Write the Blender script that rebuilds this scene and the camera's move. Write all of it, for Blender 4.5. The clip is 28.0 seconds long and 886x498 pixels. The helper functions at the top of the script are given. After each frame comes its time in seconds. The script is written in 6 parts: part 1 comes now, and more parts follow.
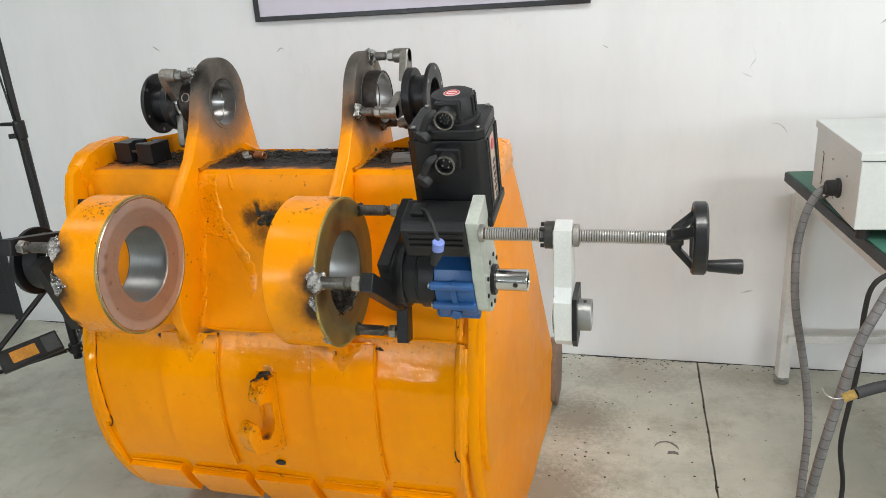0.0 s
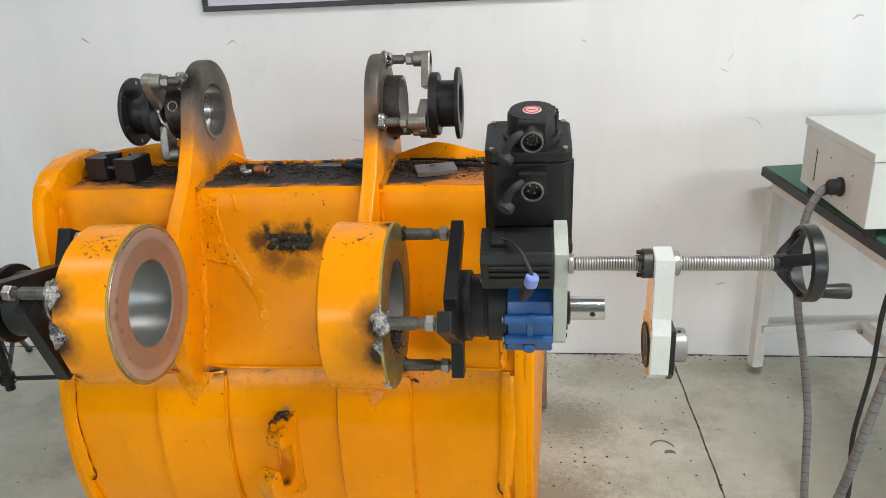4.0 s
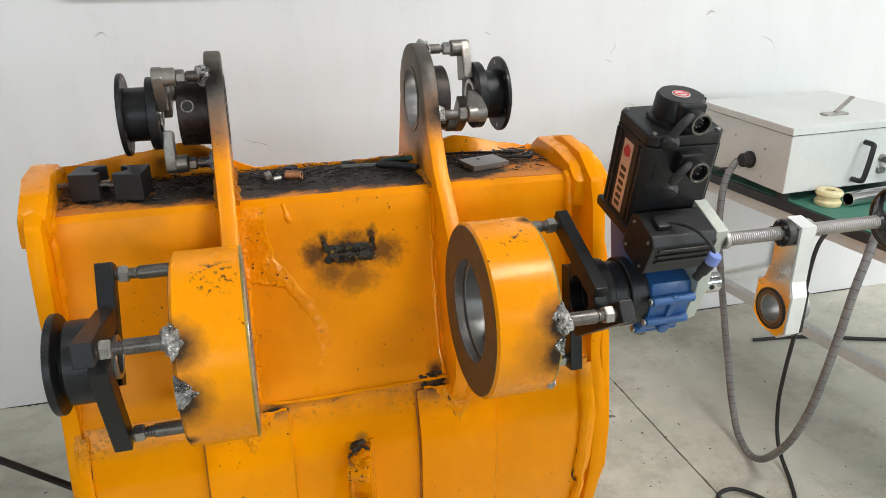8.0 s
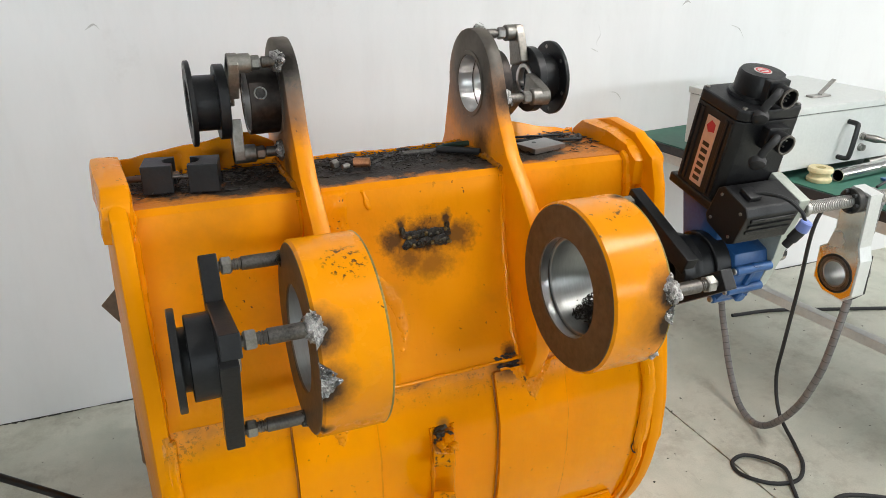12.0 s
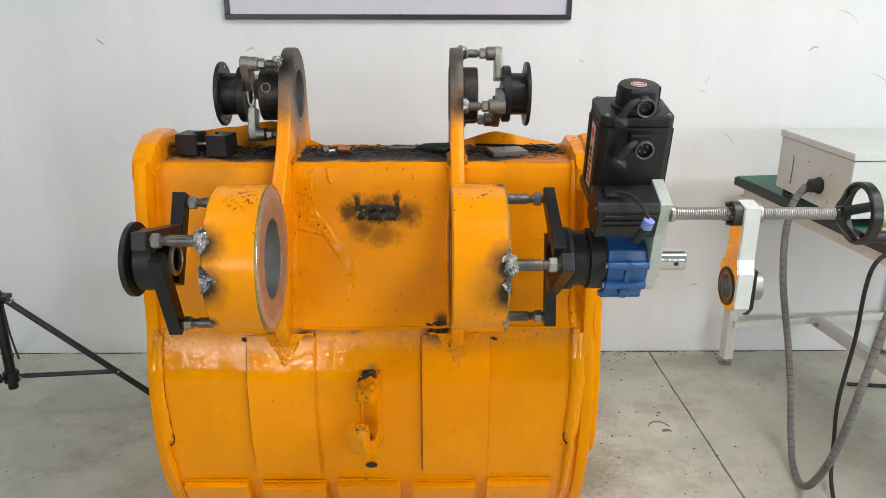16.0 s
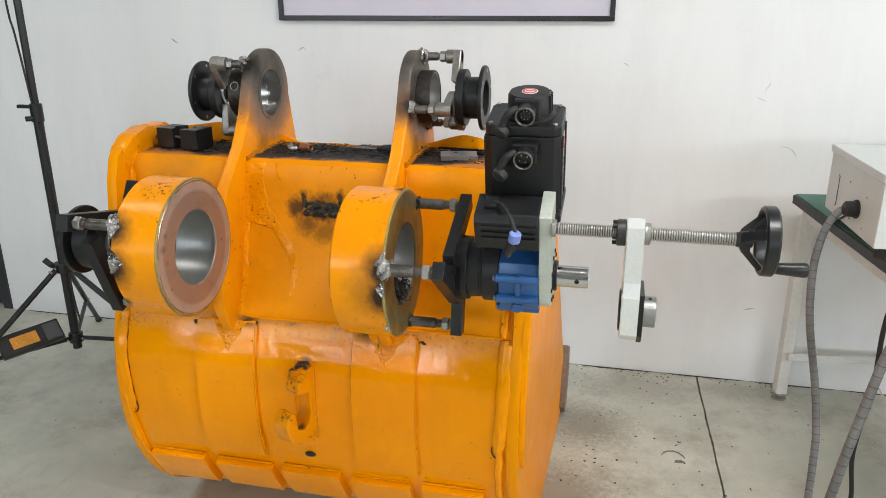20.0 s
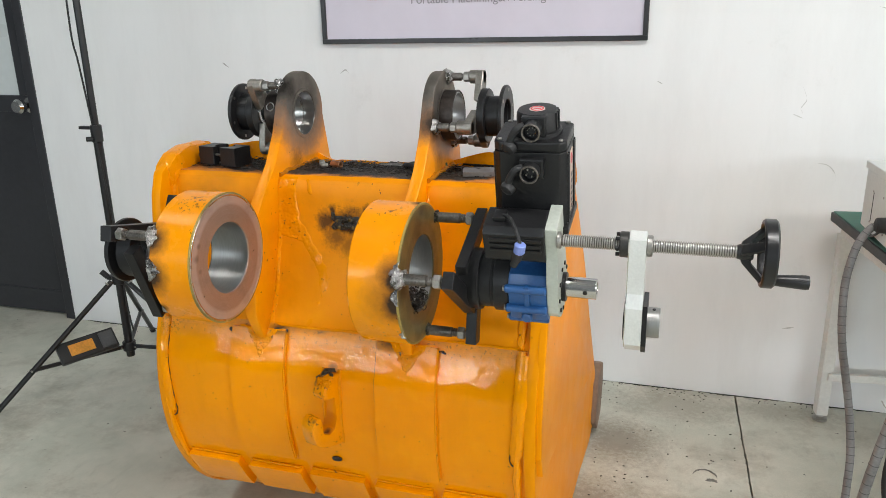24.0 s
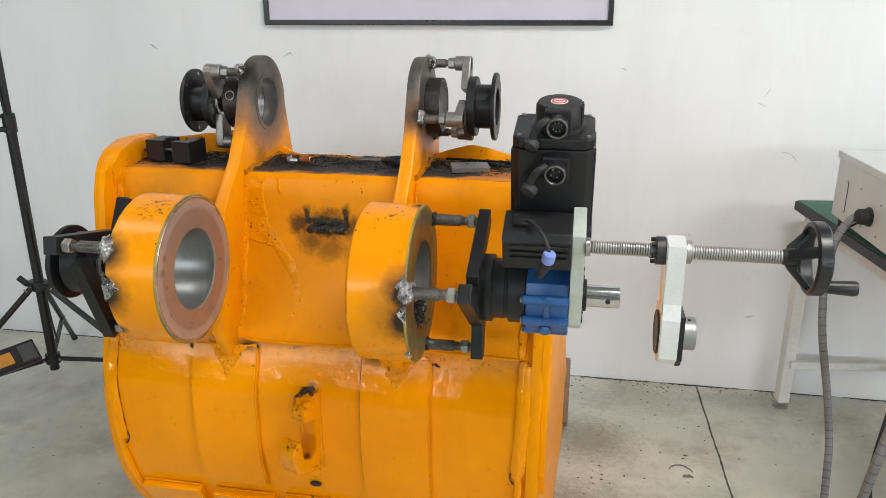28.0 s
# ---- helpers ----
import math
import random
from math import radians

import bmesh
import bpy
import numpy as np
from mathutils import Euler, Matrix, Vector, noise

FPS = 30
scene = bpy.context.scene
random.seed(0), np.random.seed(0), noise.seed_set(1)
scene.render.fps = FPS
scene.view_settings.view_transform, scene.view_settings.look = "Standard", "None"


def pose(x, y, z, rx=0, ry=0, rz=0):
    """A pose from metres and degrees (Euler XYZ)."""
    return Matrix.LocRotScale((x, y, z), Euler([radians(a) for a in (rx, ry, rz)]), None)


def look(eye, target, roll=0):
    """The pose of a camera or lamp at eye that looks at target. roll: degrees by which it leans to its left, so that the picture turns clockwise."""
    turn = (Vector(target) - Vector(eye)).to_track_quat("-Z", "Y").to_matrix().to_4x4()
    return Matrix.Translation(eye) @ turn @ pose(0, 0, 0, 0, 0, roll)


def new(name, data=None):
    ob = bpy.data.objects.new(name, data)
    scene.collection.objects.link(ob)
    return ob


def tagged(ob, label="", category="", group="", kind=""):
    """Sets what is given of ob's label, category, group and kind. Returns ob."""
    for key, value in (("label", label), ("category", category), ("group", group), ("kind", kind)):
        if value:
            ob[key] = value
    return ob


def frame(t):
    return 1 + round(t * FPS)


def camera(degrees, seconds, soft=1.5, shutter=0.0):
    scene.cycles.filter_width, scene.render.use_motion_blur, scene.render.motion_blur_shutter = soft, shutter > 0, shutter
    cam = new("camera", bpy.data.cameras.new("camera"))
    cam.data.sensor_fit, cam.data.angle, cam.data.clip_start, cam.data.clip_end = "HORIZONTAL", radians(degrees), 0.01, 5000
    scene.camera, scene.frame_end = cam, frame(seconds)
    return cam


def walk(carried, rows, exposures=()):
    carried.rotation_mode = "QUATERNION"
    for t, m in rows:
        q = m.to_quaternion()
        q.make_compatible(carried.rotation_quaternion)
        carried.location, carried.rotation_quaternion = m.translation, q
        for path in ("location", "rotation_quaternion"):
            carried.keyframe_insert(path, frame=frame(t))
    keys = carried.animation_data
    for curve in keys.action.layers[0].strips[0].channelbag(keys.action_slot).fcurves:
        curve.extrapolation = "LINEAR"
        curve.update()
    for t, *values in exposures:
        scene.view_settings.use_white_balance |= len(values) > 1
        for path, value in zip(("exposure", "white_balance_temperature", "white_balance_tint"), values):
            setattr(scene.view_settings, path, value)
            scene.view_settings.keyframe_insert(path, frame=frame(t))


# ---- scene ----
cam = camera(61.3, 28.0, soft=0.7)
PATH = [
    (0, (-0.105, 0.026, 1.457), (-0.622, 1.836, 0.782), -3.9),
    (0.5, (-0.122, 0.034, 1.484), (-0.62, 1.846, 0.801), -4.1),
    (1, (-0.171, 0.059, 1.518), (-0.641, 1.875, 0.825), -4.3),
    (1.5, (-0.223, 0.072, 1.529), (-0.655, 1.896, 0.83), -4.3),
    (2, (-0.274, 0.093, 1.525), (-0.666, 1.924, 0.823), -4.0),
    (2.5, (-0.334, 0.099, 1.519), (-0.683, 1.939, 0.817), -3.6),
    (4.5, (-0.498, 0.135, 1.51), (-0.665, 1.981, 0.759), -2.9),
    (5, (-0.61, 0.214, 1.515), (-0.672, 2.065, 0.759), -2.8),
    (5.5, (-0.73, 0.255, 1.503), (-0.662, 2.109, 0.757), -2.3),
    (6, (-0.891, 0.228, 1.5), (-0.719, 2.077, 0.756), -1.8),
    (6.5, (-1.006, 0.19, 1.501), (-0.74, 2.03, 0.763), -1.3),
    (7, (-1.065, 0.184, 1.498), (-0.707, 2.009, 0.761), -0.8),
    (7.5, (-1.082, 0.191, 1.503), (-0.653, 1.997, 0.757), -0.5),
    (8, (-1.104, 0.229, 1.502), (-0.617, 2.012, 0.739), -0.3),
    (8.5, (-1.157, 0.36, 1.506), (-0.604, 2.116, 0.725), -0.3),
    (9, (-1.223, 0.427, 1.495), (-0.597, 2.151, 0.698), -0.3),
    (9.5, (-1.346, 0.418, 1.496), (-0.631, 2.105, 0.694), -0.1),
    (10, (-1.419, 0.388, 1.488), (-0.627, 2.046, 0.698), -0.0),
    (10.5, (-1.46, 0.354, 1.488), (-0.615, 1.991, 0.71), 0.0),
    (11, (-1.47, 0.332, 1.482), (-0.616, 1.969, 0.713), 0.1),
    (11.5, (-1.463, 0.318, 1.476), (-0.663, 1.982, 0.708), 0.1),
    (12, (-1.393, 0.31, 1.478), (-0.695, 2.02, 0.711), -0.0),
    (12.5, (-1.231, 0.274, 1.477), (-0.657, 2.035, 0.723), -0.2),
    (14.5, (-0.786, -0.23, 1.461), (-0.83, 1.681, 0.873), -0.8),
    (15, (-0.716, -0.246, 1.437), (-0.805, 1.655, 0.823), -0.8),
    (15.5, (-0.761, -0.19, 1.422), (-0.811, 1.706, 0.787), -0.2),
    (16, (-0.803, -0.12, 1.424), (-0.78, 1.777, 0.789), 0.1),
    (16.5, (-0.831, -0.061, 1.441), (-0.737, 1.834, 0.808), 0.1),
    (17, (-0.879, -0.009, 1.445), (-0.741, 1.882, 0.809), -0.0),
    (17.5, (-0.902, 0.034, 1.427), (-0.777, 1.922, 0.779), -0.2),
    (18, (-0.775, 0.118, 1.429), (-0.716, 2.004, 0.765), -0.2),
    (18.5, (-0.605, 0.153, 1.426), (-0.685, 2.03, 0.741), -0.0),
    (19, (-0.481, 0.04, 1.426), (-0.705, 1.911, 0.756), -0.1),
    (19.5, (-0.397, -0.025, 1.433), (-0.728, 1.836, 0.78), -0.1),
    (20, (-0.28, -0.061, 1.432), (-0.702, 1.787, 0.795), -0.2),
    (20.5, (-0.191, -0.101, 1.433), (-0.677, 1.736, 0.81), -0.4),
    (21, (-0.169, -0.09, 1.434), (-0.705, 1.738, 0.825), -0.6),
    (21.5, (-0.166, -0.095, 1.433), (-0.728, 1.729, 0.834), -0.9),
    (22, (-0.172, -0.101, 1.437), (-0.746, 1.721, 0.844), -1.1),
    (22.5, (-0.171, -0.114, 1.438), (-0.755, 1.706, 0.852), -1.1),
    (24.5, (-0.195, -0.08, 1.433), (-0.757, 1.748, 0.848), -1.3),
    (25, (-0.259, -0.033, 1.436), (-0.788, 1.801, 0.84), -1.4),
    (25.5, (-0.316, -0.009, 1.435), (-0.796, 1.835, 0.829), -1.4),
    (26, (-0.348, 0.002, 1.435), (-0.781, 1.855, 0.82), -1.1),
    (26.5, (-0.369, 0.005, 1.434), (-0.759, 1.865, 0.813), -0.7),
    (27, (-0.379, 0.013, 1.435), (-0.744, 1.878, 0.812), -0.4),
    (27.5, (-0.39, 0.015, 1.436), (-0.741, 1.882, 0.812), -0.3),
    (28, (-0.391, 0.009, 1.434), (-0.735, 1.876, 0.804), -0.2),
]
walk(cam, [(t, look(eye, target, roll)) for t, eye, target, roll in PATH])

# ---- light ----
world = bpy.data.worlds.new("daylight")
scene.world = world
world.use_nodes = True
wn = world.node_tree.nodes
sky = wn.new("ShaderNodeTexSky")
sky.sky_type, sky.sun_disc, sky.sun_elevation, sky.sun_rotation = "NISHITA", False, radians(42), radians(150)
wn["Background"].inputs["Strength"].default_value = 0.10
world.node_tree.links.new(sky.outputs["Color"], wn["Background"].inputs["Color"])


def area_lamp(name, place, target, wide, high, watts, colour=(1, 1, 1)):
    data = bpy.data.lights.new(name, "AREA")
    data.shape, data.size, data.size_y, data.energy, data.color = "RECTANGLE", wide, high, watts, colour
    ob = new(name, data)
    ob.matrix_world = look(place, target)
    return ob


SOUTH_WINDOWS = ((-4.6, -3.9), (-3.55, -2.95), (-2.6, -1.85), (2.0, 2.9), (3.6, 4.5))
for (w0, w1), watts in zip(SOUTH_WINDOWS, (36, 33, 36, 58, 58)):
    area_lamp("window_light", ((w0 + w1) / 2, -4.42, 2.1), ((w0 + w1) / 2, 0, 2.0), w1 - w0 - 0.06, 0.52, watts, (0.86, 0.95, 1.0))
area_lamp("window_light", (7.92, -0.2, 2.3), (0, -0.2, 1.2), 3.4, 0.9, 160, (1.0, 0.985, 0.95))
# added overhead fill lamps with no known fitting; they even out floor and wall
for lx, ly, watts in ((-2.6, 0.85, 16), (0.5, 0.4, 62), (2.7, -0.8, 84)):
    area_lamp("added_fill", (lx, ly, 3.36), (lx, ly, 0), 1.2, 0.3, watts, (1.0, 0.985, 0.96))


# ---- materials ----
def material(name, rough=0.5, metal=0.0):
    mat = bpy.data.materials.new(name)
    mat.use_nodes = True
    bsdf = mat.node_tree.nodes["Principled BSDF"]
    bsdf.inputs["Roughness"].default_value, bsdf.inputs["Metallic"].default_value = rough, metal
    return mat, mat.node_tree.nodes, mat.node_tree.links, bsdf


def rgb(c):
    return (c[0], c[1], c[2], 1.0)


def noise_tex(nodes, links, scale, detail=4.0, coord="Object", rough=0.55, stretch=None):
    tc = nodes.new("ShaderNodeTexCoord")
    tex = nodes.new("ShaderNodeTexNoise")
    tex.inputs["Scale"].default_value, tex.inputs["Detail"].default_value, tex.inputs["Roughness"].default_value = scale, detail, rough
    source = tc.outputs[coord]
    if stretch:
        mp = nodes.new("ShaderNodeMapping")
        mp.inputs["Scale"].default_value = stretch
        links.new(source, mp.inputs["Vector"])
        source = mp.outputs["Vector"]
    links.new(source, tex.inputs["Vector"])
    return tex.outputs["Fac"]


def ramp(nodes, links, fac, lo, hi, a=0.0, b=1.0):
    mr = nodes.new("ShaderNodeMapRange")
    for key, value in (("From Min", lo), ("From Max", hi), ("To Min", a), ("To Max", b)):
        mr.inputs[key].default_value = value
    links.new(fac, mr.inputs["Value"])
    return mr.outputs["Result"]


def mix(nodes, links, fac, a, b, mode="MIX"):
    mx = nodes.new("ShaderNodeMix")
    mx.data_type, mx.blend_type = "RGBA", mode
    for sock, value in ((mx.inputs["Factor"], fac), (mx.inputs["A"], a), (mx.inputs["B"], b)):
        if isinstance(value, (int, float)):
            sock.default_value = value
        elif isinstance(value, tuple):
            sock.default_value = rgb(value)
        else:
            links.new(value, sock)
    return mx.outputs["Result"]


def calc(nodes, links, op, a, b=0.0):
    m = nodes.new("ShaderNodeMath")
    m.operation = op
    for sock, value in ((m.inputs[0], a), (m.inputs[1], b)):
        if isinstance(value, (int, float)):
            sock.default_value = value
        else:
            links.new(value, sock)
    return m.outputs["Value"]


def bump(nodes, links, bsdf, height, strength, distance):
    bp = nodes.new("ShaderNodeBump")
    bp.inputs["Strength"].default_value, bp.inputs["Distance"].default_value = strength, distance
    links.new(height, bp.inputs["Height"])
    links.new(bp.outputs["Normal"], bsdf.inputs["Normal"])


def plain(name, colour, rough=0.5, metal=0.0, vary=0.12, scale=30.0, relief=0.0006, spread=0.08, stretch=None):
    """A surface with slight unevenness of colour, gloss and relief."""
    mat, nodes, links, bsdf = material(name, rough, metal)
    coarse = noise_tex(nodes, links, scale * 0.25, 3, stretch=stretch)
    fine = noise_tex(nodes, links, scale * 4, 5, stretch=stretch)
    both = calc(nodes, links, "ADD", calc(nodes, links, "MULTIPLY", coarse, 0.6), calc(nodes, links, "MULTIPLY", fine, 0.4))
    dark = tuple(c * (1 - vary * 2.2) for c in colour)
    light = tuple(min(1, c * (1 + vary * 1.6)) for c in colour)
    links.new(mix(nodes, links, ramp(nodes, links, both, 0.3, 0.7), dark, light), bsdf.inputs["Base Color"])
    links.new(ramp(nodes, links, coarse, 0.3, 0.7, max(0.02, rough - spread), min(1, rough + spread)), bsdf.inputs["Roughness"])
    if relief:
        bump(nodes, links, bsdf, fine, 0.5, relief)
    return mat


ORANGE, ORANGE_DEEP, ORANGE_PALE = (0.89, 0.312, 0.0), (0.83, 0.270, 0.0), (0.91, 0.345, 0.001)


def spots_mask(nodes, links, spots, wobble=0.5):
    """Ragged patches at (place, radius, strength, sideways stretch): strength in the middle, fading to 0 at the radius."""
    geo = nodes.new("ShaderNodeNewGeometry")
    rag = noise_tex(nodes, links, 55, 6, "Object", 0.75)
    total = None
    for spot in spots:
        place, radius = spot[0], spot[1]
        strength, wide = (spot[2] if len(spot) > 2 else 1.0), (spot[3] if len(spot) > 3 else 1.0)
        off = nodes.new("ShaderNodeVectorMath")
        off.operation = "SUBTRACT"
        links.new(geo.outputs["Position"], off.inputs[0])
        off.inputs[1].default_value = place
        flat = nodes.new("ShaderNodeVectorMath")
        flat.operation = "MULTIPLY"
        links.new(off.outputs["Vector"], flat.inputs[0])
        flat.inputs[1].default_value = (1 / wide, 1, 1)
        dist = nodes.new("ShaderNodeVectorMath")
        dist.operation = "LENGTH"
        links.new(flat.outputs["Vector"], dist.inputs[0])
        rough_d = calc(nodes, links, "ADD", dist.outputs["Value"], calc(nodes, links, "MULTIPLY", calc(nodes, links, "SUBTRACT", rag, 0.5), radius * wobble * 2))
        one = ramp(nodes, links, rough_d, radius * 0.3, radius, strength, 0.0)
        total = one if total is None else calc(nodes, links, "MAXIMUM", total, one)
    return total


def paint(name, soot=(), bare=(), grime_z=None, chips=0.715, dust=0.25, relief=0.0012, bare_colour=(0.075, 0.068, 0.062), bare_metal=0.6, tone=1.0, gloss=(0.07, 0.14), scuffs=(), spec=0.3, rag=0.3):
    """Brushed-on glossy orange paint with runs, chips and dust; soot: sooty patches; bare: patches burnt down to dark steel; scuffs: patches of small dark chips."""
    mat, nodes, links, bsdf = material(name, 0.3)
    bsdf.inputs["Specular IOR Level"].default_value = spec
    bsdf.inputs["Specular Tint"].default_value = (1.0, 0.87, 0.68, 1.0)
    broad = noise_tex(nodes, links, 2.6, 3)
    mid = noise_tex(nodes, links, 13, 4)
    fine = noise_tex(nodes, links, 85, 5, rough=0.65)
    runs = noise_tex(nodes, links, 26, 3, stretch=(1.0, 1.0, 0.16))
    shade = [tuple(c * tone for c in base) for base in (ORANGE_DEEP, ORANGE, ORANGE_PALE)]
    col = mix(nodes, links, ramp(nodes, links, broad, 0.35, 0.65), shade[0], shade[1])
    col = mix(nodes, links, ramp(nodes, links, mid, 0.55, 0.75, 0, 0.5), col, shade[2])
    col = mix(nodes, links, ramp(nodes, links, runs, 0.52, 0.7, 0, 0.14), col, tuple(c * 0.82 for c in shade[0]))
    dusty = calc(nodes, links, "MULTIPLY", ramp(nodes, links, noise_tex(nodes, links, 5, 6, rough=0.7), 0.52, 0.8), dust)
    col = mix(nodes, links, dusty, col, (0.42, 0.165, 0.012))
    if grime_z:
        geo = nodes.new("ShaderNodeNewGeometry")
        sep = nodes.new("ShaderNodeSeparateXYZ")
        links.new(geo.outputs["Position"], sep.inputs["Vector"])
        height_in = ramp(nodes, links, sep.outputs["Z"], grime_z[0], grime_z[1])
        band = calc(nodes, links, "MULTIPLY", height_in, ramp(nodes, links, noise_tex(nodes, links, 14, 6, rough=0.75), 0.34, 0.66, 0.15, 0.85))
        col = mix(nodes, links, band, col, (0.33, 0.13, 0.03))
        pepper = calc(nodes, links, "MULTIPLY", height_in, ramp(nodes, links, noise_tex(nodes, links, 130, 4, rough=0.7), 0.58, 0.66))
        col = mix(nodes, links, pepper, col, (0.13, 0.05, 0.012))
    speck = ramp(nodes, links, noise_tex(nodes, links, 105, 2, rough=0.5), chips, chips + 0.02)
    where = ramp(nodes, links, noise_tex(nodes, links, 6, 3), 0.47, 0.58)
    chip = calc(nodes, links, "MULTIPLY", speck, where)
    if scuffs:
        rub = calc(nodes, links, "MULTIPLY", ramp(nodes, links, spots_mask(nodes, links, scuffs, 0.5), 0.05, 0.4), ramp(nodes, links, noise_tex(nodes, links, 120, 3, rough=0.6), 0.56, 0.6))
        chip = calc(nodes, links, "MAXIMUM", chip, rub)
    col = mix(nodes, links, chip, col, (0.10, 0.042, 0.010))
    rough = ramp(nodes, links, mid, 0.3, 0.7, gloss[0], gloss[1])
    if grime_z:
        rough = calc(nodes, links, "ADD", rough, calc(nodes, links, "MULTIPLY", height_in, 0.35))
    if bare:
        b = spots_mask(nodes, links, bare, 0.12)
        tint = mix(nodes, links, ramp(nodes, links, mid, 0.35, 0.65), bare_colour, tuple(c * 1.9 for c in bare_colour))
        edge = calc(nodes, links, "MULTIPLY", b, calc(nodes, links, "SUBTRACT", 1.0, b))
        col = mix(nodes, links, ramp(nodes, links, edge, 0.02, 0.25, 0, 0.8), col, (0.30, 0.13, 0.05))
        col = mix(nodes, links, ramp(nodes, links, b, 0.15, 0.75), col, tint)
        rough = mix(nodes, links, b, rough, (0.5, 0.5, 0.5))
        links.new(calc(nodes, links, "MULTIPLY", ramp(nodes, links, b, 0.5, 0.9), bare_metal), bsdf.inputs["Metallic"])
    if soot:
        s = spots_mask(nodes, links, soot, rag)
        col = mix(nodes, links, ramp(nodes, links, s, 0.0, 1.0, 0.0, 0.97), col, (0.018, 0.016, 0.015))
        rough = mix(nodes, links, s, rough, (0.8, 0.8, 0.8))
    links.new(col, bsdf.inputs["Base Color"])
    links.new(rough, bsdf.inputs["Roughness"])
    height = calc(nodes, links, "ADD", calc(nodes, links, "MULTIPLY", mid, 1.6), calc(nodes, links, "ADD", calc(nodes, links, "MULTIPLY", fine, 0.28), calc(nodes, links, "MULTIPLY", runs, 0.9)))
    height = calc(nodes, links, "ADD", height, calc(nodes, links, "MULTIPLY", noise_tex(nodes, links, 42, 2, rough=0.45), 0.8))
    height = calc(nodes, links, "SUBTRACT", height, calc(nodes, links, "MULTIPLY", chip, 0.25))
    bump(nodes, links, bsdf, height, 0.75, relief)
    return mat


black_steel = plain("blackened steel", (0.016, 0.016, 0.017), 0.42, 0.35, 0.2, 40)
black_matt = plain("black cast aluminium", (0.008, 0.008, 0.009), 0.42, 0.1, 0.2, 50, 0.0008)
black_paint = plain("black painted metal", (0.009, 0.009, 0.010), 0.38, 0.0, 0.2, 40)
rubber = plain("black rubber", (0.018, 0.018, 0.019), 0.62, 0.0, 0.25, 60)
grey_rubber = plain("grey rubber", (0.075, 0.075, 0.078), 0.6, 0.0, 0.2, 60)
machined = plain("machined steel", (0.52, 0.51, 0.50), 0.30, 1.0, 0.06, 12, 0.0, stretch=(6, 1, 1))
sleeve_steel = plain("heat-stained steel", (0.055, 0.045, 0.04), 0.45, 0.7, 0.35, 20)
honed = plain("honed grey bore", (0.31, 0.31, 0.30), 0.42, 0.9, 0.08, 12, 0.0, stretch=(6, 1, 1))
chrome = plain("ground chrome steel", (0.62, 0.62, 0.61), 0.19, 1.0, 0.05, 40, 0.0)
zinc = plain("zinc-plated steel", (0.40, 0.385, 0.36), 0.4, 1.0, 0.2, 60)
bright_thread = plain("rolled bright thread", (0.50, 0.49, 0.465), 0.42, 1.0, 0.08, 60)
cast_grey = plain("nickel-grey cast steel", (0.29, 0.272, 0.245), 0.42, 0.85, 0.2, 40, 0.0005)
stud_steel = plain("dull threaded steel", (0.17, 0.155, 0.14), 0.42, 0.85, 0.3, 60)
weld_metal = plain("fresh weld bead", (0.43, 0.42, 0.41), 0.30, 1.0, 0.55, 160, 0.006)
soot_metal = plain("sooty weld spatter", (0.045, 0.04, 0.03), 0.38, 0.5, 0.6, 120, 0.002)
rim_steel = plain("turned steel rim", (0.50, 0.46, 0.43), 0.27, 0.95, 0.06, 20, 0.0)


def turned_face(name, inner, outer, split, metal, rough, burn=()):
    """A lathe-turned face round the lower pin axis: two tints that meet at a radius, fine turning rings, smudges; burn: sooty patches."""
    mat, nodes, links, bsdf = material(name, rough, metal)
    geo = nodes.new("ShaderNodeNewGeometry")
    off = nodes.new("ShaderNodeVectorMath")
    off.operation = "SUBTRACT"
    links.new(geo.outputs["Position"], off.inputs[0])
    off.inputs[1].default_value = (0, 1.288, 0.933)
    flat = nodes.new("ShaderNodeVectorMath")
    flat.operation = "MULTIPLY"
    links.new(off.outputs["Vector"], flat.inputs[0])
    flat.inputs[1].default_value = (0, 1, 1)
    dist = nodes.new("ShaderNodeVectorMath")
    dist.operation = "LENGTH"
    links.new(flat.outputs["Vector"], dist.inputs[0])
    cloud = noise_tex(nodes, links, 22, 4, rough=0.65)
    away = calc(nodes, links, "ADD", dist.outputs["Value"], calc(nodes, links, "MULTIPLY", calc(nodes, links, "SUBTRACT", cloud, 0.5), 0.012))
    col = mix(nodes, links, ramp(nodes, links, away, split - 0.003, split + 0.004), inner, outer)
    col = mix(nodes, links, ramp(nodes, links, cloud, 0.5, 0.75, 0, 0.4), col, tuple(c * 0.55 for c in inner))
    rings = nodes.new("ShaderNodeTexNoise")
    rings.noise_dimensions = "1D"
    rings.inputs["Scale"].default_value, rings.inputs["Detail"].default_value = 900.0, 2.0
    links.new(dist.outputs["Value"], rings.inputs["W"])
    col = mix(nodes, links, ramp(nodes, links, rings.outputs["Fac"], 0.4, 0.7, 0, 0.3), col, tuple(min(1, c * 1.35) for c in outer))
    if burn:
        col = mix(nodes, links, spots_mask(nodes, links, burn, 0.35), col, (0.035, 0.03, 0.028))
    links.new(col, bsdf.inputs["Base Color"])
    links.new(ramp(nodes, links, cloud, 0.3, 0.7, rough - 0.08, rough + 0.1), bsdf.inputs["Roughness"])
    bump(nodes, links, bsdf, rings.outputs["Fac"], 0.12, 0.0003)
    return mat


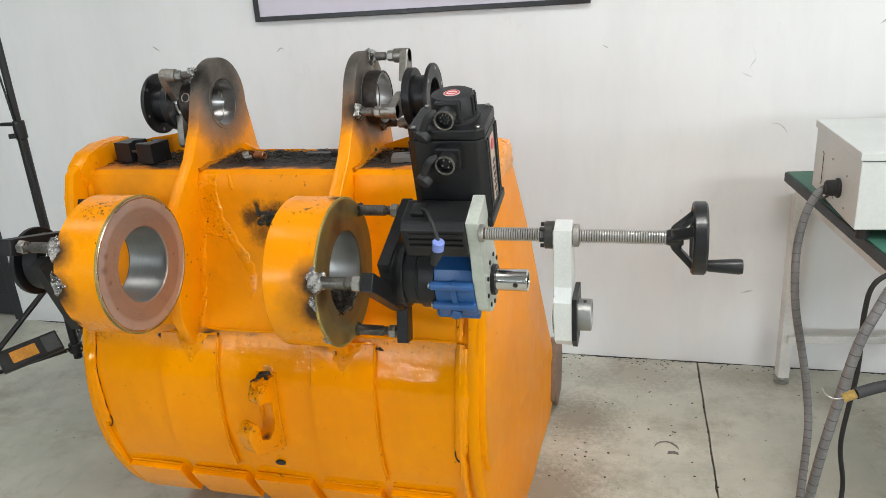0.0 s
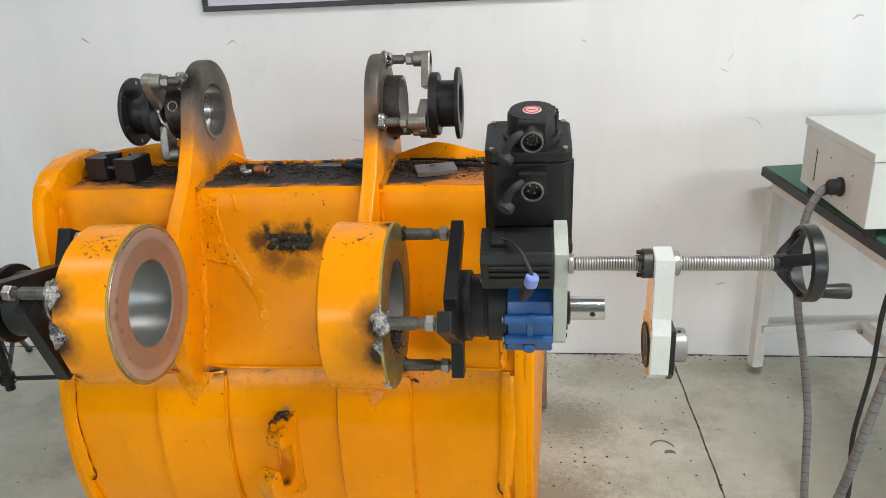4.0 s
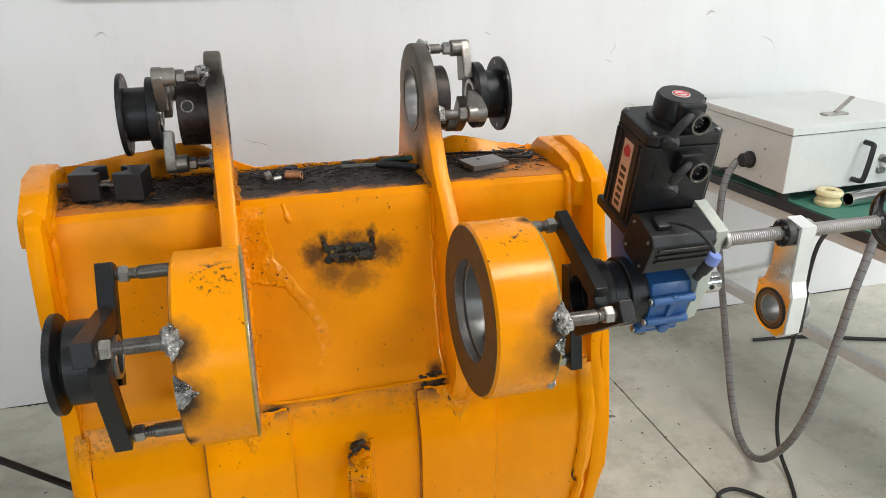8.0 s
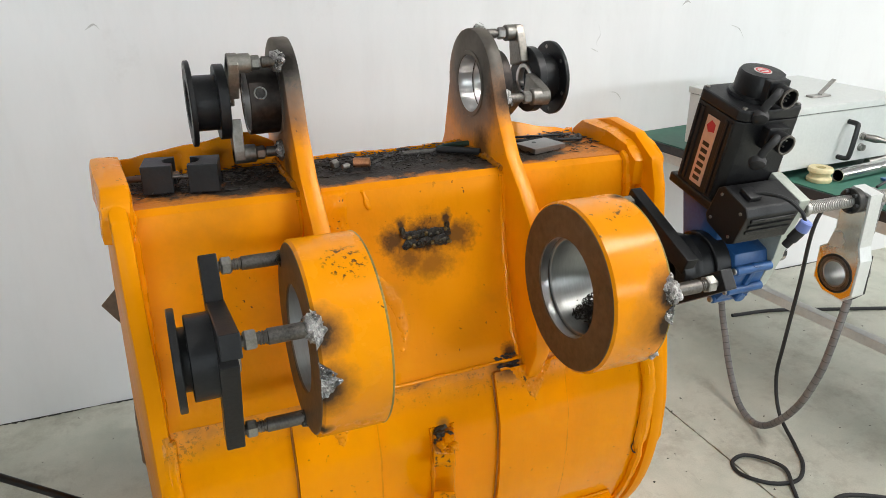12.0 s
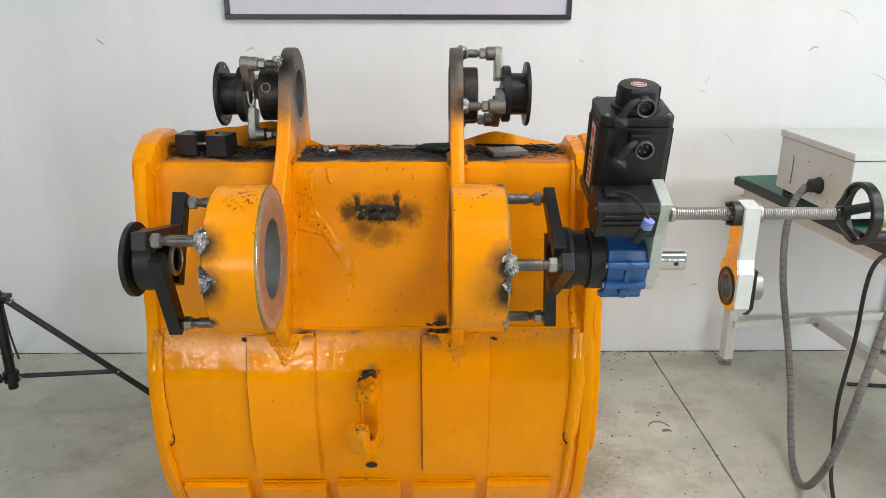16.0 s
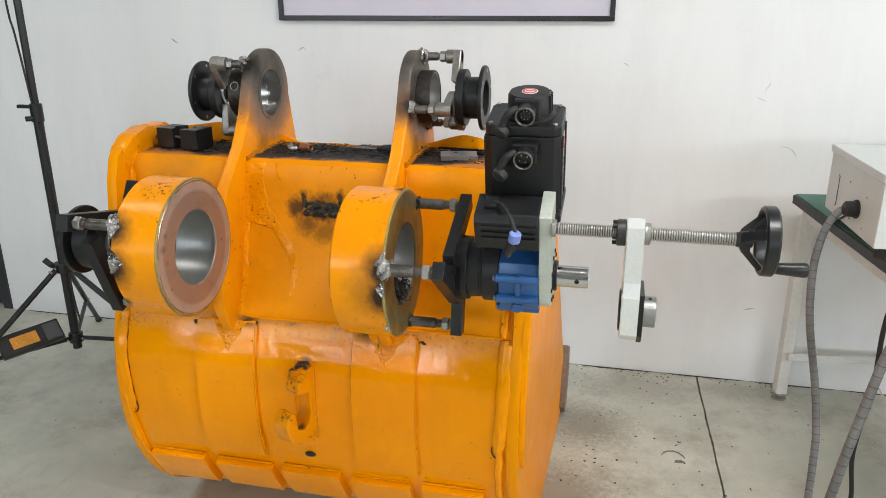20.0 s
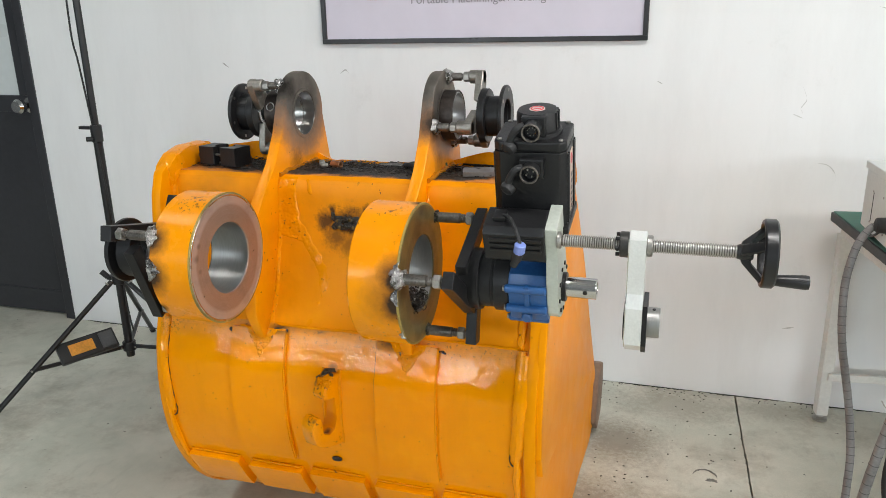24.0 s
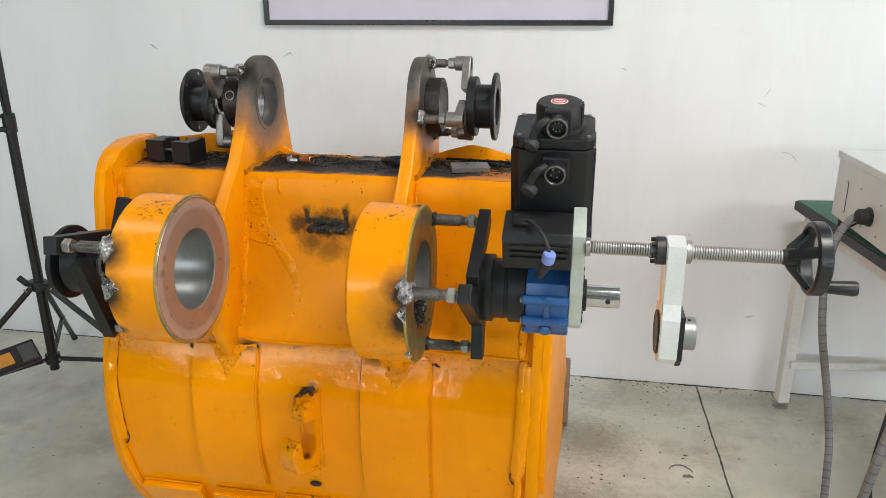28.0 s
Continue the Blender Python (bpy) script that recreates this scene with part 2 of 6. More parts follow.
face_rust = plain("rusty brown face", (0.125, 0.078, 0.042), 0.55, 0.25, 0.3, 18, 0.0005)
face_brown = turned_face("heat-tinted turned face", (0.33, 0.245, 0.20), (0.46, 0.40, 0.385), 0.121, 0.6, 0.34, [((-1.124, 1.17, 0.965), 0.011, 0.45), ((-1.124, 1.182, 0.99), 0.009, 0.4), ((-1.124, 1.178, 0.935), 0.008, 0.35)])
face_olive = turned_face("oxidised turned face", (0.13, 0.105, 0.06), (0.185, 0.15, 0.06), 0.108, 0.55, 0.38, [((-0.666, 1.27, 1.03), 0.035, 0.85), ((-0.666, 1.30, 1.07), 0.03, 0.7), ((-0.666, 1.17, 0.93), 0.03, 0.7), ((-0.666, 1.25, 0.80), 0.025, 0.4)])
worn_edge = plain("worn olive paint edge", (0.30, 0.225, 0.06), 0.5, 0.3, 0.35, 50, 0.0012)
blue_paint = plain("blue enamel", (0.022, 0.095, 0.27), 0.35, 0.0, 0.15, 40)
light_grey = plain("pale grey-green anodised plate", (0.50, 0.53, 0.47), 0.42, 0.15, 0.08, 40, 0.0002)
arm_white = plain("milled aluminium edge", (0.72, 0.73, 0.71), 0.35, 0.35, 0.06, 60, 0.0002)
arm_face = plain("brushed aluminium face", (0.80, 0.79, 0.77), 0.26, 1.0, 0.05, 60, 0.0002)
dark_nut = plain("dark flanged nut", (0.06, 0.058, 0.055), 0.4, 0.7, 0.2, 60)
plastic_blue = plain("lavender blue plastic", (0.20, 0.27, 0.62), 0.45, 0, 0.1, 60)
box_grey = plain("light grey powder coat", (0.62, 0.64, 0.62), 0.45, 0.0, 0.05, 25, 0.0004)
table_white = plain("white painted steel", (0.66, 0.66, 0.63), 0.4, 0.0, 0.08, 20)
table_black = plain("black rubber edging", (0.03, 0.03, 0.032), 0.5, 0.0, 0.2, 30)
mat_green = plain("green bench mat", (0.045, 0.16, 0.115), 0.6, 0.0, 0.12, 8)
frame_black = plain("black poster frame", (0.03, 0.03, 0.033), 0.35, 0.2, 0.1, 30)
door_dark = plain("charcoal steel door", (0.030, 0.031, 0.036), 0.45, 0.0, 0.12, 10)
rusty_steel = plain("worn brown steel", (0.20, 0.13, 0.09), 0.55, 0.3, 0.25, 14, 0.0015)
copper = plain("copper sleeve", (0.42, 0.2, 0.1), 0.38, 0.9, 0.25, 60)
grime = plain("oily grime", (0.018, 0.014, 0.011), 0.55, 0.0, 0.5, 50, 0.004)
swarf_mat = plain("dark steel swarf", (0.04, 0.035, 0.03), 0.4, 0.7, 0.5, 80)
cream = plain("cream nylon", (0.72, 0.62, 0.36), 0.45, 0.0, 0.1, 30)
paper = plain("crumpled paper", (0.8, 0.8, 0.78), 0.8, 0.0, 0.06, 30)
yellow_plastic = plain("amber plastic", (0.75, 0.32, 0.03), 0.4, 0.0, 0.2, 30)
plier_green = plain("dark green grip", (0.02, 0.06, 0.045), 0.5, 0.0, 0.2, 40)
brass = plain("brass", (0.6, 0.4, 0.13), 0.35, 0.9, 0.2, 60)


def wall_material():
    mat, nodes, links, bsdf = material("white wall paint", 0.62)
    broad, fine = noise_tex(nodes, links, 0.8, 4), noise_tex(nodes, links, 120, 4)
    col = mix(nodes, links, ramp(nodes, links, broad, 0.35, 0.7), (0.82, 0.826, 0.832), (0.785, 0.789, 0.792))
    roller = noise_tex(nodes, links, 3.0, 5, rough=0.7, stretch=(2.2, 1.0, 0.5))
    col = mix(nodes, links, ramp(nodes, links, roller, 0.45, 0.7, 0, 0.3), col, (0.69, 0.69, 0.69))
    smudge = ramp(nodes, links, noise_tex(nodes, links, 3.2, 6, rough=0.75), 0.62, 0.78, 0, 0.24)
    col = mix(nodes, links, smudge, col, (0.5, 0.49, 0.47))
    links.new(col, bsdf.inputs["Base Color"])
    bump(nodes, links, bsdf, fine, 0.25, 0.0006)
    return mat


def floor_material():
    """Trowelled concrete hardener: cloudy grey-green with brown stains, pale rubs, scratches and specks."""
    mat, nodes, links, bsdf = material("trowelled grey-green floor", 0.5)
    broad, mid = noise_tex(nodes, links, 0.9, 5, rough=0.65), noise_tex(nodes, links, 5, 7, rough=0.72)
    fine = noise_tex(nodes, links, 70, 4)
    grain = noise_tex(nodes, links, 240, 3, rough=0.7)
    col = mix(nodes, links, ramp(nodes, links, broad, 0.38, 0.62), (0.53, 0.52, 0.435), (0.68, 0.67, 0.58))
    col = mix(nodes, links, ramp(nodes, links, noise_tex(nodes, links, 1.9, 5, rough=0.7), 0.44, 0.62, 0, 0.8), col, (0.48, 0.505, 0.425))
    col = mix(nodes, links, ramp(nodes, links, mid, 0.5, 0.72, 0, 0.55), col, (0.71, 0.69, 0.60))
    col = mix(nodes, links, ramp(nodes, links, noise_tex(nodes, links, 3.4, 7, rough=0.78), 0.49, 0.68, 0, 0.75), col, (0.33, 0.305, 0.24))
    col = mix(nodes, links, ramp(nodes, links, noise_tex(nodes, links, 16, 6, rough=0.8, stretch=(1.0, 0.25, 1.0)), 0.58, 0.74, 0, 0.4), col, (0.25, 0.235, 0.19))
    for turn, thin in ((0.5, 1.0), (2.1, 0.8)):
        tc = nodes.new("ShaderNodeTexCoord")
        mp = nodes.new("ShaderNodeMapping")
        mp.inputs["Rotation"].default_value = (0, 0, turn)
        mp.inputs["Scale"].default_value = (42, 1.3, 1)
        links.new(tc.outputs["Object"], mp.inputs["Vector"])
        tex = nodes.new("ShaderNodeTexNoise")
        tex.inputs["Scale"].default_value, tex.inputs["Detail"].default_value = 1.0, 2.0
        links.new(mp.outputs["Vector"], tex.inputs["Vector"])
        col = mix(nodes, links, ramp(nodes, links, tex.outputs["Fac"], 0.70, 0.74, 0, 0.3 * thin), col, (0.58, 0.56, 0.48))
    col = mix(nodes, links, ramp(nodes, links, grain, 0.35, 0.65, 0.16, 0.0), col, (0.16, 0.15, 0.12))
    col = mix(nodes, links, ramp(nodes, links, noise_tex(nodes, links, 42, 2), 0.73, 0.75), col, (0.05, 0.045, 0.04))
    # brown grime round the bucket's foot, with its contact shadow painted in
    grime_and_shade = spots_mask(nodes, links, [((-0.36, 1.9, 0), 0.22, 0.75), ((-0.30, 2.3, 0), 0.20, 0.7), ((-0.12, 2.62, 0), 0.16, 0.5, 2.0), ((0.25, 2.66, 0), 0.10, 0.45, 2.5), ((-1.0, 1.35, 0), 0.16, 0.5, 2.5)], 0.8)
    col = mix(nodes, links, grime_and_shade, col, (0.20, 0.17, 0.125))
    links.new(col, bsdf.inputs["Base Color"])
    links.new(ramp(nodes, links, mid, 0.3, 0.7, 0.36, 0.62), bsdf.inputs["Roughness"])
    bump(nodes, links, bsdf, calc(nodes, links, "ADD", fine, calc(nodes, links, "MULTIPLY", grain, 0.4)), 0.35, 0.0008)
    return mat


wall_paint, floor_mat = wall_material(), floor_material()
ceiling_mat = plain("grey workshop ceiling", (0.33, 0.34, 0.35), 0.8, 0, 0.06, 4)
shop_wall = plain("grey workshop wall", (0.17, 0.175, 0.18), 0.75, 0, 0.08, 3)
poster_mat = plain("lilac poster print", (0.64, 0.60, 0.69), 0.4, 0.0, 0.04, 2, 0.0)
poster_text = plain("grey print", (0.25, 0.24, 0.28), 0.5, 0, 0.05, 10, 0.0)
red_print = plain("red print", (0.55, 0.03, 0.04), 0.4, 0, 0.1, 20, 0.0)
white_print = plain("silver label", (0.6, 0.56, 0.53), 0.4, 0.2, 0.05, 20, 0.0)
label_bronze = plain("pale bronze label strip", (0.66, 0.50, 0.41), 0.38, 0.5, 0.08, 30, 0.0)
glass_frost = plain("frosted pane", (0.62, 0.66, 0.66), 0.3, 0.0, 0.04, 6, 0.0)


# ---- mesh helpers ----
def part(name, bm, mat, parent=None, label="", smooth=False, kind=""):
    """Links a bmesh as one mesh object under a thing or a part."""
    bmesh.ops.recalc_face_normals(bm, faces=bm.faces)
    me = bpy.data.meshes.new(name)
    if smooth:
        for f in bm.faces:
            f.smooth = True
    bm.to_mesh(me)
    bm.free()
    if smooth:
        me.set_sharp_from_angle(angle=radians(38))
    me.materials.append(mat)
    ob = new(name, me)
    ob.parent = parent
    return tagged(ob, label, "", "", kind)


def thing(name, label, category, group="", place=(0, 0, 0), kind=""):
    ob = new(name)
    ob.empty_display_size = 0.05
    ob.location = place
    return tagged(ob, label, category, group, kind)


def bevel(bm, width, segments=2, angle=32):
    edges = [e for e in bm.edges if len(e.link_faces) == 2 and e.calc_face_angle(0) > radians(angle)]
    if width and edges:
        bmesh.ops.bevel(bm, geom=edges, offset=width, segments=segments, profile=0.6, affect="EDGES", clamp_overlap=True)
    return bm


def box(lo, hi, round_by=0.002, m=None, bm=None):
    made = bmesh.new()
    bmesh.ops.create_cube(made, size=1)
    for v in made.verts:
        v.co = Vector([lo[i] + (v.co[i] + 0.5) * (hi[i] - lo[i]) for i in range(3)])
    bevel(made, round_by)
    if m is not None:
        made.transform(m)
    return join(bm, made)


def join(bm, made):
    if bm is None:
        return made
    me = bpy.data.meshes.new("tmp")
    made.to_mesh(me)
    made.free()
    bm.from_mesh(me)
    bpy.data.meshes.remove(me)
    return bm


def axis_frame(p0, p1):
    d = (Vector(p1) - Vector(p0)).normalized()
    q = d.to_track_quat("Z", "X")
    return Matrix.Translation(p0) @ q.to_matrix().to_4x4(), (Vector(p1) - Vector(p0)).length


def lathe(profile, p0, p1, seg=40, closed=False, bm=None):
    """Turns (distance from p0 along the axis, radius) pairs round the axis p0-p1; closed: the profile is a ring's section."""
    made = bmesh.new()
    m, _ = axis_frame(p0, p1)
    rings = []
    for h, r in profile:
        if r < 1e-6:
            rings.append([made.verts.new((0, 0, h))] * seg)
        else:
            rings.append([made.verts.new((r * math.cos(2 * math.pi * k / seg), r * math.sin(2 * math.pi * k / seg), h)) for k in range(seg)])
    pairs = list(zip(rings, rings[1:])) + ([(rings[-1], rings[0])] if closed else [])
    for a, b in pairs:
        for k in range(seg):
            vs = []
            for v in (a[k], a[(k + 1) % seg], b[(k + 1) % seg], b[k]):
                if v not in vs:
                    vs.append(v)
            if len(vs) > 2:
                made.faces.new(vs)
    if not closed:
        for ring in (rings[0], rings[-1]):
            if ring[0] is not ring[1]:
                made.faces.new(ring)
    made.transform(m)
    return join(bm, made)


def rod(p0, p1, r, seg=24, edge=0.001, bm=None):
    n = (Vector(p1) - Vector(p0)).length
    e = min(edge, r * 0.4, n * 0.3)
    return lathe([(0, r - e), (e, r), (n - e, r), (n, r - e)], p0, p1, seg, bm=bm)


def ring(p0, p1, outer, inner, seg=56, edge=0.0015, bm=None):
    n = (Vector(p1) - Vector(p0)).length
    e = min(edge, (outer - inner) * 0.3, n * 0.3)
    return lathe([(0, inner + e), (0, outer - e), (e, outer), (n - e, outer), (n, outer - e), (n, inner + e), (n - e, inner), (e, inner)], p0, p1, seg, True, bm)


def nut(p0, p1, across=0.024, bm=None):
    n = (Vector(p1) - Vector(p0)).length
    r = across / math.sqrt(3)
    return lathe([(0, r * 0.86), (n * 0.14, r), (n * 0.86, r), (n, r * 0.86)], p0, p1, 6, bm=bm)


def prism(outline, x0, x1, round_by=0.002, m=None, bm=None):
    """Extrudes a (y, z) outline from x0 to x1."""
    made = bmesh.new()
    a = [made.verts.new((x0, y, z)) for y, z in outline]
    b = [made.verts.new((x1, y, z)) for y, z in outline]
    made.faces.new(a)
    made.faces.new(b[::-1])
    for k in range(len(a)):
        made.faces.new((a[k], a[k - 1], b[k - 1], b[k]))
    bmesh.ops.recalc_face_normals(made, faces=made.faces)
    bevel(made, round_by, 2, 20)
    bmesh.ops.triangulate(made, faces=[f for f in made.faces if len(f.verts) > 4])
    if m is not None:
        made.transform(m)
    return join(bm, made)


def arc(cy, cz, r, a0, a1, n):
    return [(cy + r * math.cos(radians(a0 + (a1 - a0) * k / n)), cz + r * math.sin(radians(a0 + (a1 - a0) * k / n))) for k in range(n + 1)]


def smooth_line(points, n=10):
    """Catmull-Rom through the points."""
    pts = [Vector(p) for p in points]
    pts = [2 * pts[0] - pts[1]] + pts + [2 * pts[-1] - pts[-2]]
    out = []
    for k in range(1, len(pts) - 2):
        a, b, c, d = pts[k - 1 : k + 3]
        for j in range(n):
            t = j / n
            out.append(0.5 * (2 * b + (c - a) * t + (2 * a - 5 * b + 4 * c - d) * t * t + (3 * b - a - 3 * c + d) * t**3))
    return out + [pts[-2]]


def sweep(points, r, seg=10, bm=None):
    """A round bar along points; r: a number or a function of the point's index."""
    made = bmesh.new()
    pts = [Vector(p) for p in points]
    side, rings = None, []
    for k, p in enumerate(pts):
        d = (pts[min(k + 1, len(pts) - 1)] - pts[max(k - 1, 0)]).normalized()
        side = (d.orthogonal() if side is None else side - d * side.dot(d)).normalized()
        up = d.cross(side)
        rk = r(k) if callable(r) else r
        rings.append([made.verts.new(p + rk * (side * math.cos(2 * math.pi * j / seg) + up * math.sin(2 * math.pi * j / seg))) for j in range(seg)])
    for a, b in zip(rings, rings[1:]):
        for j in range(seg):
            made.faces.new((a[j], a[(j + 1) % seg], b[(j + 1) % seg], b[j]))
    made.faces.new(rings[0][::-1])
    made.faces.new(rings[-1])
    return join(bm, made)


def blob(place, size, seed, rough=0.35, bm=None, sub=2):
    """A lumpy bead."""
    made = bmesh.new()
    bmesh.ops.create_icosphere(made, subdivisions=sub, radius=1)
    for v in made.verts:
        at = v.co + Vector((seed * 3.7, seed, -seed))
        k = 1 + rough * (0.6 * noise.noise(at * 1.3) + 0.28 * noise.noise(at * 4.5) + 0.12 * noise.noise(at * 11))
        v.co = Vector(place) + Vector([v.co[i] * size[i] * k for i in range(3)])
    return join(bm, made)


# ---- room ----
WALL_Y, JOINT_X = 2.757, 0.118
room_top = 3.4

floor = thing("floor", "worn grey-green trowelled concrete floor slabs", "floor", kind="structure")
part("base", box((-5.7, -4.7, -0.2), (8.2, 3.0, -0.03), 0), grime, floor)
for sx0, sx1 in ((-5.7, JOINT_X - 0.003), (JOINT_X + 0.003, 8.2)):
    for sy0, sy1 in ((-4.7, -1.5), (-1.492, 2.95)):
        bm = bmesh.new()
        bmesh.ops.create_grid(bm, x_segments=2, y_segments=420, size=0.5)
        for v in bm.verts:
            v.co = Vector((sx0 + (v.co.x + 0.5) * (sx1 - sx0), sy0 + (v.co.y + 0.5) * (sy1 - sy0), 0))
            if abs(v.co.x - JOINT_X) < 0.02:
                v.co.x += 0.003 * noise.noise((0, v.co.y * 6, 1)) + 0.0035 * noise.noise((0, v.co.y * 45, sx0)) + 0.018 * (2.3 - v.co.y) * (1 if v.co.y > 0 else 0)
        down = bmesh.ops.extrude_face_region(bm, geom=bm.faces[:])
        for v in down["geom"]:
            if isinstance(v, bmesh.types.BMVert):
                v.co.z = -0.04
        part("slab", bm, floor_mat, floor)


def flat_mark(name, points, r, mat, parent, z, seed, ragged=0.7):
    """A ragged stroke lying flat on the floor."""
    pts = smooth_line([(x, y, z) for x, y in points], 10)
    bm = bmesh.new()
    a, b = [], []
    for k, p in enumerate(pts):
        d = (pts[min(k + 1, len(pts) - 1)] - pts[max(k - 1, 0)]).normalized()
        u = Vector((-d.y, d.x, 0))
        fade = min(1.0, 4 * min(k + 0.3, len(pts) - k - 0.7) / len(pts))
        a.append(bm.verts.new(p + u * r * fade * (1 + ragged * noise.noise((seed, k * 0.6, 0)))))
        b.append(bm.verts.new(p - u * r * fade * (1 + ragged * noise.noise((seed, k * 0.7, 4)))))
    for k in range(len(pts) - 1):
        bm.faces.new((a[k], a[k + 1], b[k + 1], b[k]))
    return part(name, bm, mat, parent)


rubbed = plain("grey rub mark", (0.19, 0.185, 0.16), 0.6, 0, 0.3, 60, 0.0)
joint_dirt = plain("dirt in the wall joint", (0.035, 0.032, 0.027), 0.8, 0, 0.5, 80, 0.002)
flat_mark("rub_mark", [(-0.055, 2.158), (-0.04, 2.185), (-0.01, 2.195), (0.015, 2.175), (0.022, 2.155)], 0.004, rubbed, floor, 0.0012, 3.0)
flat_mark("rub_mark", [(-0.015, 2.13), (0.005, 2.14), (0.022, 2.13)], 0.008, rubbed, floor, 0.0012, 5.0, 1.2)
for k in range(14):
    x0 = -3.0 + 0.33 * k
    flat_mark("joint_dirt", [(x0 + 0.0825 * j, WALL_Y - 0.002) for j in range(5)], 0.0075, joint_dirt, floor, 0.0011 + 0.0002 * (k % 2), 20.0 + k, 1.5)


def wall(name, lo, hi, label):
    ob = part(name, box(lo, hi, 0), shop_wall)
    return tagged(ob, label, "wall", kind="structure")


DOOR_X0, DOOR_X1, DOOR_H = -4.02, -3.075, 2.08
wall_north = thing("wall_north", "white painted plaster wall with scuffs", "wall", kind="structure")
part("masonry", box((DOOR_X1, WALL_Y, -0.02), (8.2, WALL_Y + 0.2, room_top), 0), wall_paint, wall_north)
part("masonry", box((-5.7, WALL_Y, -0.02), (DOOR_X0, WALL_Y + 0.2, room_top), 0), wall_paint, wall_north)
part("masonry", box((DOOR_X0, WALL_Y, DOOR_H), (DOOR_X1, WALL_Y + 0.2, room_top), 0), wall_paint, wall_north)
wall("wall_west", (-5.7, -4.7, -0.02), (-5.5, WALL_Y, room_top), "plain grey workshop wall")


def window_wall(name, along_x, fixed0, fixed1, start, end, openings, sill, head):
    """A wall with window openings between sill and head; openings: (from, to) along it."""
    ob = thing(name, "grey workshop wall with large windows", "wall", kind="structure")

    def slab(a0, a1, z0, z1):
        lo, hi = ((a0, fixed0, z0), (a1, fixed1, z1)) if along_x else ((fixed0, a0, z0), (fixed1, a1, z1))
        part("masonry", box(lo, hi, 0), shop_wall, ob)

    slab(start, end, -0.02, sill)
    slab(start, end, head, room_top)
    at = start
    for a0, a1 in openings:
        slab(at, a0, sill, head)
        at = a1
        for k in range(3):
            c = a0 + (a1 - a0) * k / 2
            lo, hi = ((c - 0.03, fixed0 + 0.06, sill), (c + 0.03, fixed0 + 0.12, head)) if along_x else ((fixed0 + 0.06, c - 0.03, sill), (fixed0 + 0.12, c + 0.03, head))
            part("window_bar", box(lo, hi, 0.003), table_white, ob)
    slab(at, end, sill, head)
    return ob


window_wall("wall_south", True, -4.7, -4.5, -5.5, 8.2, SOUTH_WINDOWS, 1.82, 2.38)
window_wall("wall_east", False, 8.0, 8.2, -4.5, WALL_Y, [(-1.9, 1.5)], 1.85, 2.75)
tagged(part("ceiling", box((-5.7, -4.7, room_top), (8.2, 3.0, room_top + 0.15), 0), ceiling_mat), "plain grey workshop ceiling", "ceiling", kind="structure")

# door beside the tripod
door = thing("door_1", "charcoal steel door with a frosted pane, closed", "door", kind="structure")
dy = WALL_Y + 0.03
part("door_leaf", prism([(dy, 0.01), (dy + 0.045, 0.01), (dy + 0.045, 1.06), (dy, 1.06)], DOOR_X0 + 0.05, DOOR_X1 - 0.05, 0.003), door_dark, door)
part("rail", box((DOOR_X0 + 0.05, dy - 0.004, 1.05), (DOOR_X1 - 0.05, dy + 0.04, 1.13), 0.004), door_dark, door)
for px0, px1 in ((DOOR_X0 + 0.05, DOOR_X0 + 0.13), (DOOR_X1 - 0.13, DOOR_X1 - 0.05)):
    part("stile", box((px0, dy - 0.004, 1.13), (px1, dy + 0.04, DOOR_H - 0.06), 0.004), door_dark, door)
part("top_rail", box((DOOR_X0 + 0.05, dy - 0.004, DOOR_H - 0.06), (DOOR_X1 - 0.05, dy + 0.04, DOOR_H), 0.004), door_dark, door)
part("pane", box((DOOR_X0 + 0.13, dy + 0.012, 1.13), (DOOR_X1 - 0.13, dy + 0.02, DOOR_H - 0.06), 0), glass_frost, door, "pale frosted glass pane")
for fx0, fx1 in ((DOOR_X0, DOOR_X0 + 0.05), (DOOR_X1 - 0.05, DOOR_X1)):
    part("jamb", box((fx0, WALL_Y - 0.006, 0), (fx1, WALL_Y + 0.1, DOOR_H), 0.004), door_dark, door)
part("kick_rail", box((DOOR_X0 + 0.06, dy - 0.006, 0.12), (DOOR_X1 - 0.06, dy, 0.135), 0.002), door_dark, door)
part("door_knob", lathe([(0, 0.036), (0.008, 0.036), (0.014, 0.017), (0.045, 0.017), (0.054, 0.031), (0.076, 0.035), (0.09, 0.026), (0.093, 0)], (DOOR_X1 - 0.07, dy - 0.004, 1.085), (DOOR_X1 - 0.07, dy - 0.1, 1.085), 28), chrome, door, "round chrome door knob", True)
part("backing", box((DOOR_X0, WALL_Y + 0.11, 0), (DOOR_X1, WALL_Y + 0.19, DOOR_H), 0), door_dark, door)

# poster on the wall
poster = thing("poster", "lilac printed poster in a thin black frame on the wall", "poster", place=(-0.93, WALL_Y, 1.7))
poster_m = Matrix.Translation((0.93, -WALL_Y, -1.7))
PX0, PX1, PZ0, PZ1 = -1.563, -0.300, 1.352, 2.15


def on_poster(name, lo, hi, mat, round_by=0.0, label=""):
    return part(name, box(lo, hi, round_by, poster_m), mat, poster, label)


